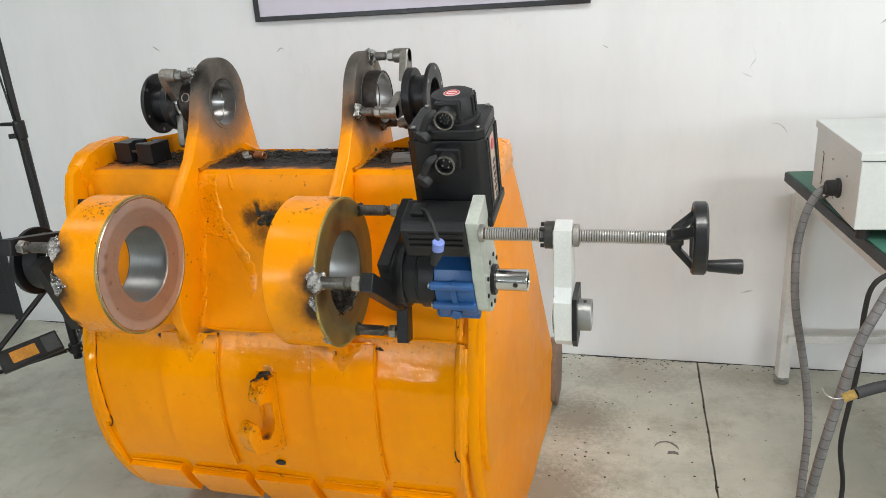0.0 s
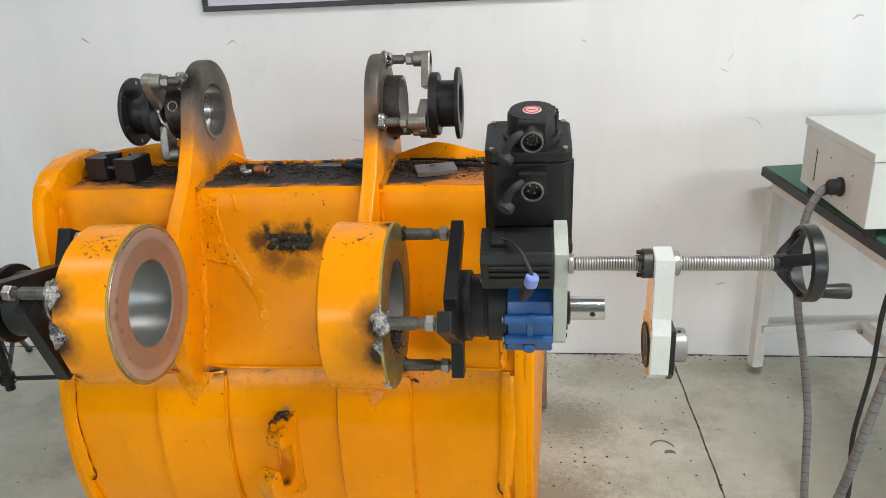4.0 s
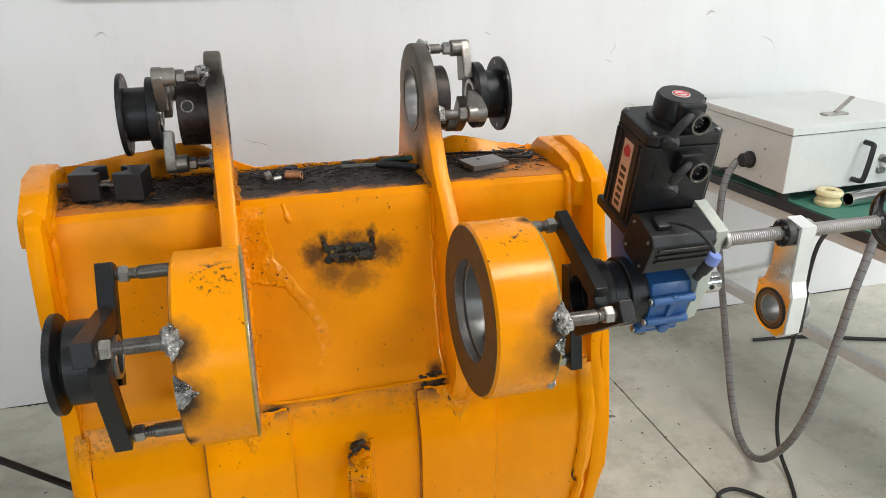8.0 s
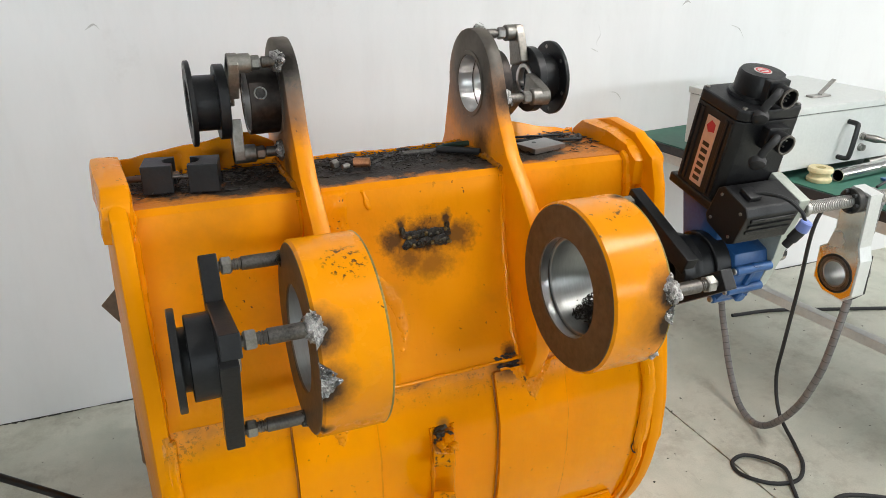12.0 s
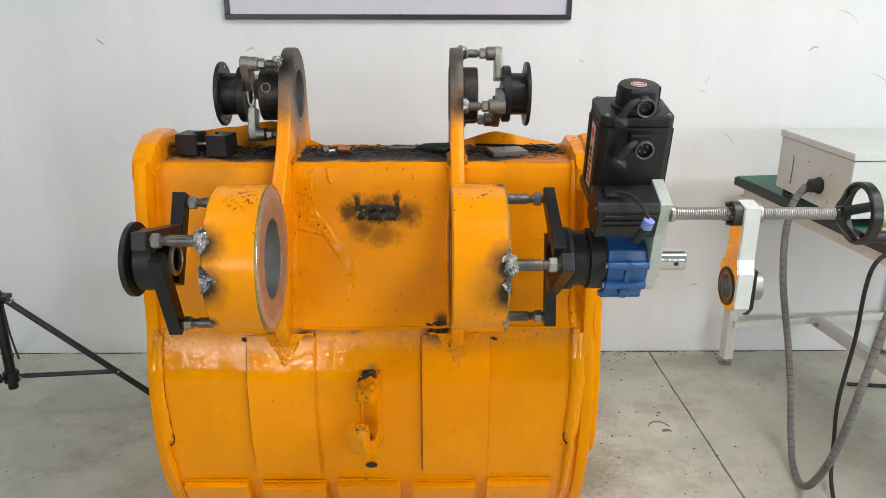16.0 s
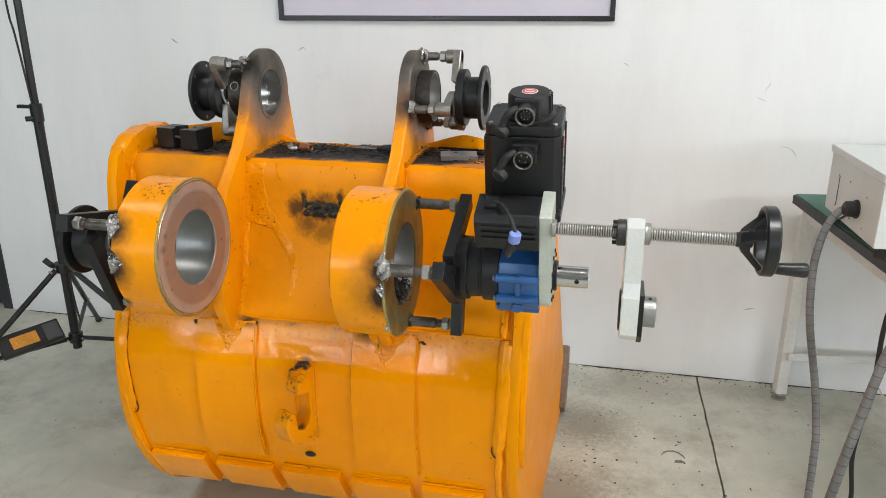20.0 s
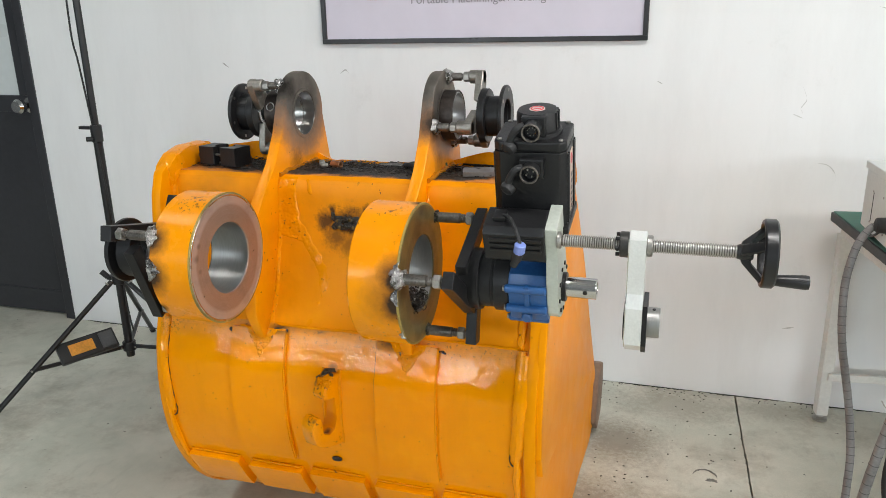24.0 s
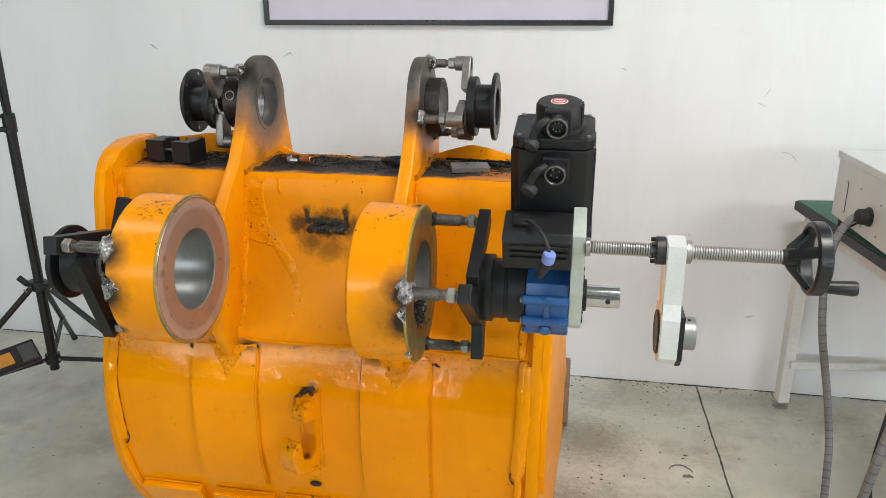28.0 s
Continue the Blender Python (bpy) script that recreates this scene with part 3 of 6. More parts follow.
on_poster("sheet", (PX0 + 0.01, WALL_Y - 0.012, PZ0 + 0.01), (PX1 - 0.01, WALL_Y - 0.002, PZ1 - 0.01), poster_mat)
for lo, hi in (((PX0, PZ0), (PX1, PZ0 + 0.018)), ((PX0, PZ1 - 0.018), (PX1, PZ1)), ((PX0, PZ0 + 0.018), (PX0 + 0.018, PZ1 - 0.018)), ((PX1 - 0.018, PZ0 + 0.018), (PX1, PZ1 - 0.018))):
    on_poster("frame_bar", (lo[0], WALL_Y - 0.022, lo[1]), (hi[0], WALL_Y, hi[1]), frame_black, 0.002)
on_poster("emblem", (-1.365, WALL_Y - 0.014, 1.515), (-1.27, WALL_Y - 0.012, 1.60), red_print, 0, "red printed emblem")


def lettering(text, size, place, mat, parent, label="", rot=(90, 0, 0), local=None):
    curve = bpy.data.curves.new("lettering", "FONT")
    curve.body, curve.size, curve.extrude, curve.align_x = text, size, 0.0006, "LEFT"
    tmp = new("tmp", curve)
    deps = bpy.context.evaluated_depsgraph_get()
    me = bpy.data.meshes.new_from_object(tmp.evaluated_get(deps))
    bpy.data.objects.remove(tmp)
    bpy.data.curves.remove(curve)
    me.materials.clear()
    me.materials.append(mat)
    me.transform(pose(*place, *rot))
    if local is not None:
        me.transform(local)
    ob = new("lettering", me)
    ob.parent = parent
    return tagged(ob, label)


lettering("Portable Machining&Welding Solutions", 0.0445, (-1.187, WALL_Y - 0.0135, 1.497), poster_text, poster, "grey printed line of English words", local=poster_m)

# ---- bench ----
bench = thing("workbench", "white steel workbench with a green mat top and black edge", "table", place=(0.345, 2.665, 0))
bench.rotation_euler = (0, 0, radians(7))
BW, BD, BH = 0.80, 1.74, 0.785
part("tabletop", box((0, -BD, BH - 0.034), (BW, 0, BH - 0.004), 0.003), table_black, bench, "black-edged board")
part("mat", box((0.006, -BD + 0.006, BH - 0.004), (BW - 0.006, -0.006, BH), 0.001), mat_green, bench, "green rubber mat")
for lx in (0.022, BW - 0.067):
    for ly in (-0.05, -BD + 0.03):
        leg = part("leg", box((lx + 0.004, ly, 0.028), (lx + 0.044, ly + 0.045, BH - 0.075), 0.004), table_white, bench)
        part("foot", lathe([(0, 0.02), (0.004, 0.026), (0.012, 0.026), (0.016, 0.012), (0.03, 0.011)], (lx + 0.024, ly + 0.022, 0), (lx + 0.024, ly + 0.022, 1), 24), zinc, leg, "round levelling foot", True)
    part("side_apron", box((lx + 0.006, -BD + 0.03, BH - 0.078), (lx + 0.04, -0.03, BH - 0.034), 0.003), table_white, bench)
for ly in (-0.07, -BD + 0.035):
    part("cross_apron", box((0.046, ly, BH - 0.078), (BW - 0.046, ly + 0.035, BH - 0.034), 0.003), table_white, bench)
part("low_rail", box((0.046, -0.062, 0.172), (BW - 0.046, -0.042, 0.2), 0.003), table_white, bench)
rail = part("low_rail", box((BW * 0.5 - 0.02, -BD + 0.05, 0.168), (BW * 0.5 + 0.02, -0.062, 0.204), 0.003), table_white, bench)
part("rail_bolt", rod((BW * 0.5 - 0.034, -0.1, 0.186), (BW * 0.5 - 0.02, -0.1, 0.186), 0.009, 12), zinc, rail)

# ---- bucket ----
CY, CZ, CR = 1.906, 0.512, 0.508
BX0, BX1 = -1.446, -0.462
bucket = thing("excavator_bucket", "orange-painted excavator bucket resting on the floor, sooty at the welds", "bucket")
shell_paint = paint("bucket orange", soot=[((-0.80, 1.434, 0.704), 0.036, 0.9, 1.2), ((-1.098, 1.43, 0.702), 0.018, 0.9, 1.9), ((-0.945, 1.40, 0.629), 0.018, 0.8)], grime_z=(0.655, 0.72), dust=0.12, relief=0.0012, gloss=(0.03, 0.08), chips=0.72, spec=0.27, tone=1.07, scuffs=[((-1.41, 1.43, 0.69), 0.05, 0.22)])
head_paint = paint("plate head orange", dust=0.22, chips=0.70, relief=0.0016, gloss=(0.2, 0.34))
side_paint = paint("side plate orange", dust=0.08, chips=0.74, relief=0.0006, spec=0.1, gloss=(0.3, 0.42))
weld_paint = paint("painted weld orange", dust=0.3, chips=0.66, relief=0.0026, tone=0.92)
# sooty, dusty ledge; lower tone and extra dust also paint in its shade
ledge_paint = paint("dusty orange with painted shade", soot=[((-0.932, 1.528, 0.962), 0.05, 1.0, 1.25), ((-0.932, 1.526, 0.950), 0.072, 0.32, 1.3), ((-0.993, 1.526, 0.962), 0.038, 0.9), ((-0.869, 1.526, 0.958), 0.040, 0.8, 1.3), ((-0.979, 1.53, 0.99), 0.022, 0.95, 0.6), ((-0.888, 1.53, 0.992), 0.024, 0.95, 0.6), ((-0.926, 1.517, 0.912), 0.04, 0.6, 1.4), ((-0.967, 1.52, 0.925), 0.036, 0.75, 1.2), ((-0.785, 1.45, 0.724), 0.024, 0.9)], dust=0.45, tone=0.93, gloss=(0.3, 0.5), relief=0.0013, spec=0.2, rag=0.75)


def strip_mesh(profile, thick, x0, x1, nx, wave=0.0, seed=0.0, taper=None):
    """A bent plate: a (y, z) line given thickness inwards, run along x with gentle dents."""
    made = bmesh.new()
    pts = [Vector((0, y, z)) for y, z in profile]
    normals = []
    for k in range(len(pts)):
        d = (pts[min(k + 1, len(pts) - 1)] - pts[max(k - 1, 0)]).normalized()
        normals.append(Vector((0, -d.z, d.y)))
    outer, inner = [], []
    for i in range(nx + 1):
        x = x0 + (x1 - x0) * i / nx
        ro, ri = [], []
        for p, n in zip(pts, normals):
            w = wave * noise.noise((x * 3.1 + seed, p.z * 3.7, p.y * 2)) + 0.4 * wave * noise.noise((x * 11 + seed, p.z * 9, 1.7))
            xx = x if taper is None else taper(x, p)
            ro.append(made.verts.new(Vector((xx, p.y, p.z)) + n * w))
            ri.append(made.verts.new(Vector((xx, p.y, p.z)) + n * (w - thick)))
        outer.append(ro)
        inner.append(ri)
    m = len(pts)
    for i in range(nx):
        for k in range(m - 1):
            made.faces.new((outer[i][k], outer[i][k + 1], outer[i + 1][k + 1], outer[i + 1][k]))
            made.faces.new((inner[i][k], inner[i + 1][k], inner[i + 1][k + 1], inner[i][k + 1]))
        for k in (0, m - 1):
            made.faces.new((outer[i][k], outer[i + 1][k], inner[i + 1][k], inner[i][k]))
    for i in (0, nx):
        for k in range(m - 1):
            made.faces.new((outer[i][k], inner[i][k], inner[i][k + 1], outer[i][k + 1]))
    return made


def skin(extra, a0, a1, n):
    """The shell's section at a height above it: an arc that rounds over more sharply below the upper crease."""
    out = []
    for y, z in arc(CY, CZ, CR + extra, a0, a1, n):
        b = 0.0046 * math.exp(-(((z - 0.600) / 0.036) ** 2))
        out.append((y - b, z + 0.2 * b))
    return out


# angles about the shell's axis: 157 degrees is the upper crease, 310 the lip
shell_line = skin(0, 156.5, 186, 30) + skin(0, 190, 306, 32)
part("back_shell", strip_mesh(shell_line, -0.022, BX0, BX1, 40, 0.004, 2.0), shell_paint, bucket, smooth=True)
ledge_line = [(1.4385, 0.7125), (1.447, 0.724), (1.459, 0.744), (1.475, 0.782), (1.492, 0.83), (1.508, 0.89), (1.522, 0.945), (1.529, 0.975), (1.532, 1.01), (1.536, 1.04), (1.542, 1.062), (1.556, 1.071)]
part("box_section_front", strip_mesh(ledge_line[::-1], -0.02, BX0, BX1, 34, 0.0035, 7.0), ledge_paint, bucket, smooth=True)


def dirty_top():
    mat, nodes, links, bsdf = material("grimy ledge", 0.6)
    clump = noise_tex(nodes, links, 9, 6, rough=0.75)
    geo = nodes.new("ShaderNodeNewGeometry")
    sep = nodes.new("ShaderNodeSeparateXYZ")
    links.new(geo.outputs["Position"], sep.inputs["Vector"])
    edge = ramp(nodes, links, sep.outputs["Y"], 1.54, 1.60, 0.45, 0.0)
    east = ramp(nodes, links, sep.outputs["X"], -0.72, -0.50, 0.0, 0.32)
    west = ramp(nodes, links, sep.outputs["X"], -1.36, -1.21, 0.20, 0.0)
    fac = calc(nodes, links, "SUBTRACT", calc(nodes, links, "SUBTRACT", calc(nodes, links, "SUBTRACT", calc(nodes, links, "ADD", clump, 0.28), edge), east), west)
    col = mix(nodes, links, ramp(nodes, links, clump, 0.35, 0.7), (0.016, 0.012, 0.01), (0.05, 0.04, 0.03))
    links.new(mix(nodes, links, ramp(nodes, links, fac, 0.42, 0.6), (0.62, 0.21, 0.025), col), bsdf.inputs["Base Color"])
    bump(nodes, links, bsdf, noise_tex(nodes, links, 160, 4), 0.9, 0.004)
    return mat


grimy = dirty_top()
bm = bmesh.new()
bmesh.ops.create_grid(bm, x_segments=60, y_segments=14, size=0.5)
for v in bm.verts:
    v.co = Vector((BX0 + (v.co.x + 0.5) * (BX1 - BX0), 1.556 + (v.co.y + 0.5) * 0.20, 1.0))
    v.co.z = 1.071 + 0.0035 * noise.noise(v.co * 14) - (0.004 if v.co.y > 1.74 else 0)
out = bmesh.ops.extrude_face_region(bm, geom=bm.faces[:])
for v in out["geom"]:
    if isinstance(v, bmesh.types.BMVert):
        v.co.z = 1.045
part("box_section_top", bm, grimy, bucket, "top plate caked in black oily grime", True)
# rear lip of the box section, bent and uneven
rear = [(-1.447, 1.775, 1.10), (-1.30, 1.785, 1.118), (-1.2, 1.79, 1.128), (-1.1, 1.77, 1.0785), (-1.0, 1.765, 1.0745), (-0.85, 1.765, 1.0745), (-0.75, 1.775, 1.078), (-0.66, 1.80, 1.10), (-0.6, 1.80, 1.094), (-0.5, 1.78, 1.075), (-0.478, 1.775, 1.078)]
bm = bmesh.new()
fine_rear = smooth_line(rear, 6)
rows = []
for p in fine_rear:
    z = p.z + 0.003 * noise.noise(p * 30)
    rows.append([bm.verts.new(c) for c in ((p.x, 1.752, 1.04), (p.x, p.y - 0.008, z), (p.x, p.y + 0.012, z - 0.004), (p.x, p.y + 0.012, 0.98))])
for a, b in zip(rows, rows[1:]):
    for k in range(3):
        bm.faces.new((a[k], b[k], b[k + 1], a[k + 1]))
part("rear_lip", bm, head_paint, bucket, smooth=True)

# side plates: front edge follows the shell, rear edge slopes to the mouth
side_outline = [(1.49, 1.075), (1.56, 1.112), (1.66, 1.12), (1.755, 1.096), (1.86, 0.955), (2.02, 0.742), (2.15, 0.53), (2.325, 0.26), (2.335, 0.06)]
side_outline += [(2.24, 0.012)] + arc(CY, CZ, CR + 0.012, 288, 157, 34)[1:]
side_outline += [(1.432, 0.74), (1.437, 0.80), (1.447, 0.88), (1.457, 0.95), (1.468, 1.02)]


def side_plate(x_front, x_rear, thick):
    """A side plate, its front edge at x_front, its mouth edge at x_rear."""
    bm = prism(side_outline, 0.0, thick, 0.010)
    for v in bm.verts:
        v.co.x += x_front + (x_rear - x_front) * (v.co.y - 1.4) / 0.93 + 0.0025 * noise.noise(v.co * 6)
    return bm


part("side_plate", side_plate(-0.468, -0.425, 0.03), side_paint, bucket, smooth=True)
part("side_plate", side_plate(-1.453, -1.53, 0.03), side_paint, bucket, smooth=True)


def rim(x, dx, seed):
    """The thick welded corner bead between the shell and a side plate."""
    pts = []
    for a in range(0, 27):
        ang = 157 + a * 2.2
        y, z = arc(CY, CZ, CR + 0.004, ang, ang, 1)[0]
        pts.append((x + 0.004 * noise.noise((seed, a * 0.5, 0)) + dx * (1 - a / 26) * 0.5, y, z))
    return sweep(pts, lambda k: 0.012 * (0.8 + 0.5 * noise.noise((seed, k * 0.6, 3))) * (1 if k < 24 else 0.6), 8)


part("corner_weld", rim(-0.487, 0.012, 1.0), shell_paint, bucket, smooth=True)
part("corner_weld", rim(-1.428, -0.012, 5.0), shell_paint, bucket, smooth=True)
for x, s, lean in ((-0.486, 11, 1), (-1.432, 12, -1)):
    pts = [(x + 0.003 * noise.noise((s, k, 0)), y, z) for k, (y, z) in enumerate((v.y, v.z) for v in smooth_line([(0, y, z) for y, z in ledge_line], 3))]
    part("corner_weld", sweep(pts, lambda k, s=s: 0.011 * (0.8 + 0.6 * noise.noise((s, k * 0.35, 1))), 8), head_paint, bucket, smooth=True)
# thick folded heads of the side plates
for x0, x1, low in ((-0.486, -0.408, 0.020), (-1.476, -1.424, 0.0)):
    out_top = [(1.515, 1.03), (1.512, 1.085), (1.55, 1.113), (1.62, 1.128), (1.72, 1.122), (1.762, 1.098), (1.76, 1.05), (1.66, 1.056), (1.57, 1.05)]
    bm = prism(out_top, x0, x1, 0.014)
    for v in bm.verts:
        v.co += Vector((1, 1, 1)) * (0.005 * noise.noise(v.co * 13) + 0.002 * noise.noise(v.co * 40))
        v.co.z -= low
        if x0 < -1 and v.co.y > 1.58:
            v.co.x -= 0.014 * min(1, (v.co.y - 1.58) / 0.1)
    part("side_plate_head", bm, head_paint, bucket, smooth=True)
# reinforcement on the outer face of the east plate
bm = prism([(1.50, 0.965), (1.66, 0.845), (1.88, 0.60), (2.14, 0.335), (1.90, 0.352), (1.67, 0.383), (1.42, 0.40), (1.398, 0.46), (1.396, 0.56), (1.412, 0.66), (1.442, 0.80), (1.472, 0.92)], 0, 0.019, 0.004)
for v in bm.verts:
    v.co.x += -0.445 + 0.043 * (v.co.y - 1.4) / 0.93
part("side_reinforcement", bm, side_paint, bucket)


edge_brown = plain("brown edge line", (0.42, 0.15, 0.012), 0.7, 0, 0.3, 60)


def on_shell(angle0, angle1, x0, x1, thick, name, nx=6, mat=None, label="", seed=1.0):
    line = skin(thick, angle0, angle1, max(3, int(abs(angle1 - angle0) / 1.5)))
    bm = strip_mesh(line, -thick - 0.004, x0, x1, nx, 0.0012, seed)
    bevel(bm, 0.003 if thick < 0.015 else 0.007, 3, 50)
    return part(name, bm, mat or shell_paint, bucket, label, True)


for x0, x1, s in ((-1.226, -1.076, 3.0), (-0.831, -0.680, 4.0)):
    on_shell(158.5, 199, x0, x1, 0.0115, "wear_strip", seed=s)
    # a thin brown line on the west edge, an orange bead on the east
    for ex, er, tone_mat, says in ((x0 - 0.002, 0.0024, edge_brown, "thin brown line along the strip's edge"), (x1 + 0.001, 0.0034, weld_paint, "painted bead along the strip's edge")):
        bead_pts = [(ex + 0.0012 * noise.noise((ex, a * 0.3, 2)), *skin(0.003 if ex < x0 else 0.007, a, a, 1)[0]) for a in range(159, 200, 2)]
        part("edge_bead", sweep(bead_pts, lambda k, er=er: er * (0.85 + 0.5 * noise.noise((er * 900, k * 0.7, 1))), 7), tone_mat, bucket, says, True)
for k, x0 in enumerate((-1.415, -1.228, -1.045, -0.862, -0.68)):
    heel = on_shell(203.8 + 0.7 * (k % 2), 218, x0 + 0.004, x0 + 0.158, 0.02, "heel_wear_plate", seed=8.0 + k)
    line = [(x0 + 0.006 + 0.15 * j / 12, *arc(CY, CZ, CR + 0.003, 203.3 + 0.7 * (k % 2), 204, 1)[0]) for j in range(13)]
    part("weld_seam", sweep(line, lambda j, k=k: 0.0042 * (0.8 + 0.9 * noise.noise((k * 7.0, j * 0.9, 2))), 7), weld_paint, heel, "", True)

hook_line = [(1.42, 0.625), (1.402, 0.634), (1.375, 0.628), (1.358, 0.612), (1.351, 0.592), (1.354, 0.579), (1.372, 0.575), (1.386, 0.572), (1.391, 0.55), (1.389, 0.515), (1.380, 0.492), (1.364, 0.483), (1.348, 0.494), (1.346, 0.52), (1.34, 0.538), (1.329, 0.543), (1.317, 0.536), (1.311, 0.52), (1.312, 0.495), (1.322, 0.47), (1.345, 0.454), (1.38, 0.445), (1.42, 0.442)]
bm = prism(hook_line, -0.992, -0.95, 0.004)
for v in bm.verts:
    v.co += Vector((1, 1, 1)) * 0.0025 * noise.noise(v.co * 34)
bm.transform(Matrix.Translation((-0.947, 1.40, -0.014)) @ Matrix.Rotation(radians(-21), 4, "Z") @ Matrix.Translation((0.971, -1.40, 0)))
hook = part("lifting_hook", bm, paint("hook orange", soot=[((-0.954, 1.405, 0.620), 0.03), ((-0.967, 1.37, 0.611), 0.02, 0.85), ((-0.952, 1.365, 0.476), 0.015), ((-0.963, 1.315, 0.53), 0.012, 0.8)], chips=0.69, dust=0.15, relief=0.0018, scuffs=[((-0.972, 1.36, 0.591), 0.04), ((-0.966, 1.32, 0.525), 0.02)]), bucket, "thick welded lifting hook, sooty at its top", True)
for k in range(34):
    a = random.random()
    at = (-0.955 + 0.019 * random.uniform(-1, 1), 1.408 - 0.055 * a, 0.616 - 0.034 * max(0, a - 0.35) ** 1.3)
    part("spatter", blob(at, (0.0034, 0.0034, 0.0026), 300.0 + k, 0.8, None, 2), soot_metal if a < 0.55 else weld_paint, hook, "", True)
for k in range(9):
    a = k / 8
    at = (-0.949 + 0.013 * random.uniform(-1, 1), 1.41 - 0.045 * a, 0.617 - 0.012 * a * a)
    part("weld_lump", blob(at, (0.011, 0.010, 0.0075), 340.0 + k, 0.7, None, 3), soot_metal if a < 0.6 else weld_paint, hook, "", True)
for j, xx in enumerate((-0.970, -0.927)):
    foot = [(xx + 0.004 * noise.noise((j, k, 0)), skin(0.001, 180 - math.degrees(math.asin((z - CZ) / CR)), 180, 1)[0][0], z) for k, z in enumerate([0.424 + 0.0125 * i for i in range(17)])]
    part("weld_seam", sweep(foot, lambda k, j=j: (0.006, 0.0055)[j] * (0.75 + 0.6 * noise.noise((j * 5.0, k * 0.8, 1))), 8), weld_paint, hook, "", True)
bm = lathe([(0, 0.0), (0, 0.010), (0.004, 0.011), (0.006, 0.009), (0.007, 0)], (-0.954, 1.417, 0.372), (-0.954, 1.39, 0.372 - 0.006), 18)
bm.transform(Matrix.Translation((-0.954, 1.417, 0.366)) @ Matrix.Diagonal((1.3, 1, 0.72, 1)) @ Matrix.Translation((0.954, -1.417, -0.372)))
part("drain_hole", bm, grime, bucket, "small torch-cut hole", True)


def seam(points, r, seed, name="weld_seam", mat=None, n=8):
    line = smooth_line(points, n)
    line = [p + Vector((noise.noise(p * 40), 0, noise.noise(p * 40 + Vector((5, 5, 5))))) * r * 0.6 for p in line]
    return part(name, sweep(line, lambda k: r * (0.8 + 0.45 * noise.noise((seed, k * 0.55, 0.3))), 8), mat or weld_paint, bucket, smooth=True)


def ledge_y(z):
    for (y0, z0), (y1, z1) in zip(ledge_line, ledge_line[1:]):
        if z0 <= z <= z1:
            return y0 + (y1 - y0) * (z - z0) / (z1 - z0)
    return 1.535


def on_ledge(pts):
    return [(x, ledge_y(z), z) for x, z in pts]


for k, (pts, r) in enumerate((
    ([(-0.773, 1.06), (-0.772, 0.97), (-0.774, 0.88), (-0.774, 0.78), (-0.771, 0.72)], 0.005),
    ([(-0.730, 1.06), (-0.731, 0.97), (-0.729, 0.88), (-0.731, 0.78)], 0.005),
    ([(-1.160, 1.06), (-1.159, 0.97), (-1.161, 0.88), (-1.16, 0.78)], 0.005),
    ([(-1.44, 0.714), (-1.3, 0.712), (-1.1, 0.714), (-0.9, 0.713), (-0.7, 0.715), (-0.475, 0.713)], 0.0045),
)):
    seam(on_ledge(pts), r, 30.0 + k, n=14 if k == 3 else 8)


# beads along the feet of the ears on the top plate
grimy_weld = paint("grimy weld orange", dust=0.8, chips=0.60, relief=0.0026, tone=0.5, gloss=(0.4, 0.6))
for k, x in enumerate((-1.158, -1.125, -0.768, -0.734)):
    seam([(x, 1.545, 1.071), (x + 0.001, 1.60, 1.0745), (x - 0.001, 1.66, 1.0735), (x, 1.72, 1.0745), (x, 1.76, 1.0735)], 0.0075, 50.0 + k, n=8, mat=grimy_weld)
# the shell's edge strips: a folded edge that ends in a curled tip, with a dark crack along its inner side
crack_dark = plain("dark open crack", (0.035, 0.018, 0.008), 0.8, 0, 0.4, 80)
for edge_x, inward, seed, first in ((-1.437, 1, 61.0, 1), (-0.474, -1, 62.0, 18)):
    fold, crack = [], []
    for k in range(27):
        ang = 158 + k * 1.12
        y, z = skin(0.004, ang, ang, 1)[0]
        lean = 0.010 * (k / 26) ** 3
        fold.append((edge_x + inward * (0.003 + lean) + 0.002 * noise.noise((seed, k * 0.5, 0)), y, z))
        if k > first:
            y, z = skin(0.001, ang, ang, 1)[0]
            crack.append((edge_x + inward * (0.0175 + lean) + 0.003 * noise.noise((seed, k * 0.4, 2)), y, z))
    tip = Vector(fold[-1])
    crack += [(tip.x + inward * 0.010, tip.y + 0.001, tip.z - 0.012), (tip.x + inward * 0.001, tip.y + 0.001, tip.z - 0.016), (tip.x - inward * 0.006, tip.y + 0.001, tip.z - 0.006)]
    bm = sweep(fold, lambda k, seed=seed: (0.0165 + 0.002 * noise.noise((seed, k * 0.4, 5))) * (1 if k < 25 else 0.7), 14)
    for v in bm.verts:
        out = Vector((0, v.co.y - CY, v.co.z - CZ))
        ang = math.degrees(math.atan2(out.z, out.y)) % 360
        base = Vector((0, *skin(0.004, ang, ang, 1)[0])) - Vector((0, CY, CZ))
        v.co += out.normalized() * (base.length - out.length) * 0.5
    strip = part("edge_fold", bm, shell_paint, bucket, "folded edge strip with a curled end", True)
    part("crack", sweep(smooth_line(crack, 2), lambda k, seed=seed: 0.0018 * (0.75 + 0.8 * noise.noise((seed, k * 0.33, 9))), 7), crack_dark, strip, "dark open crack", True)


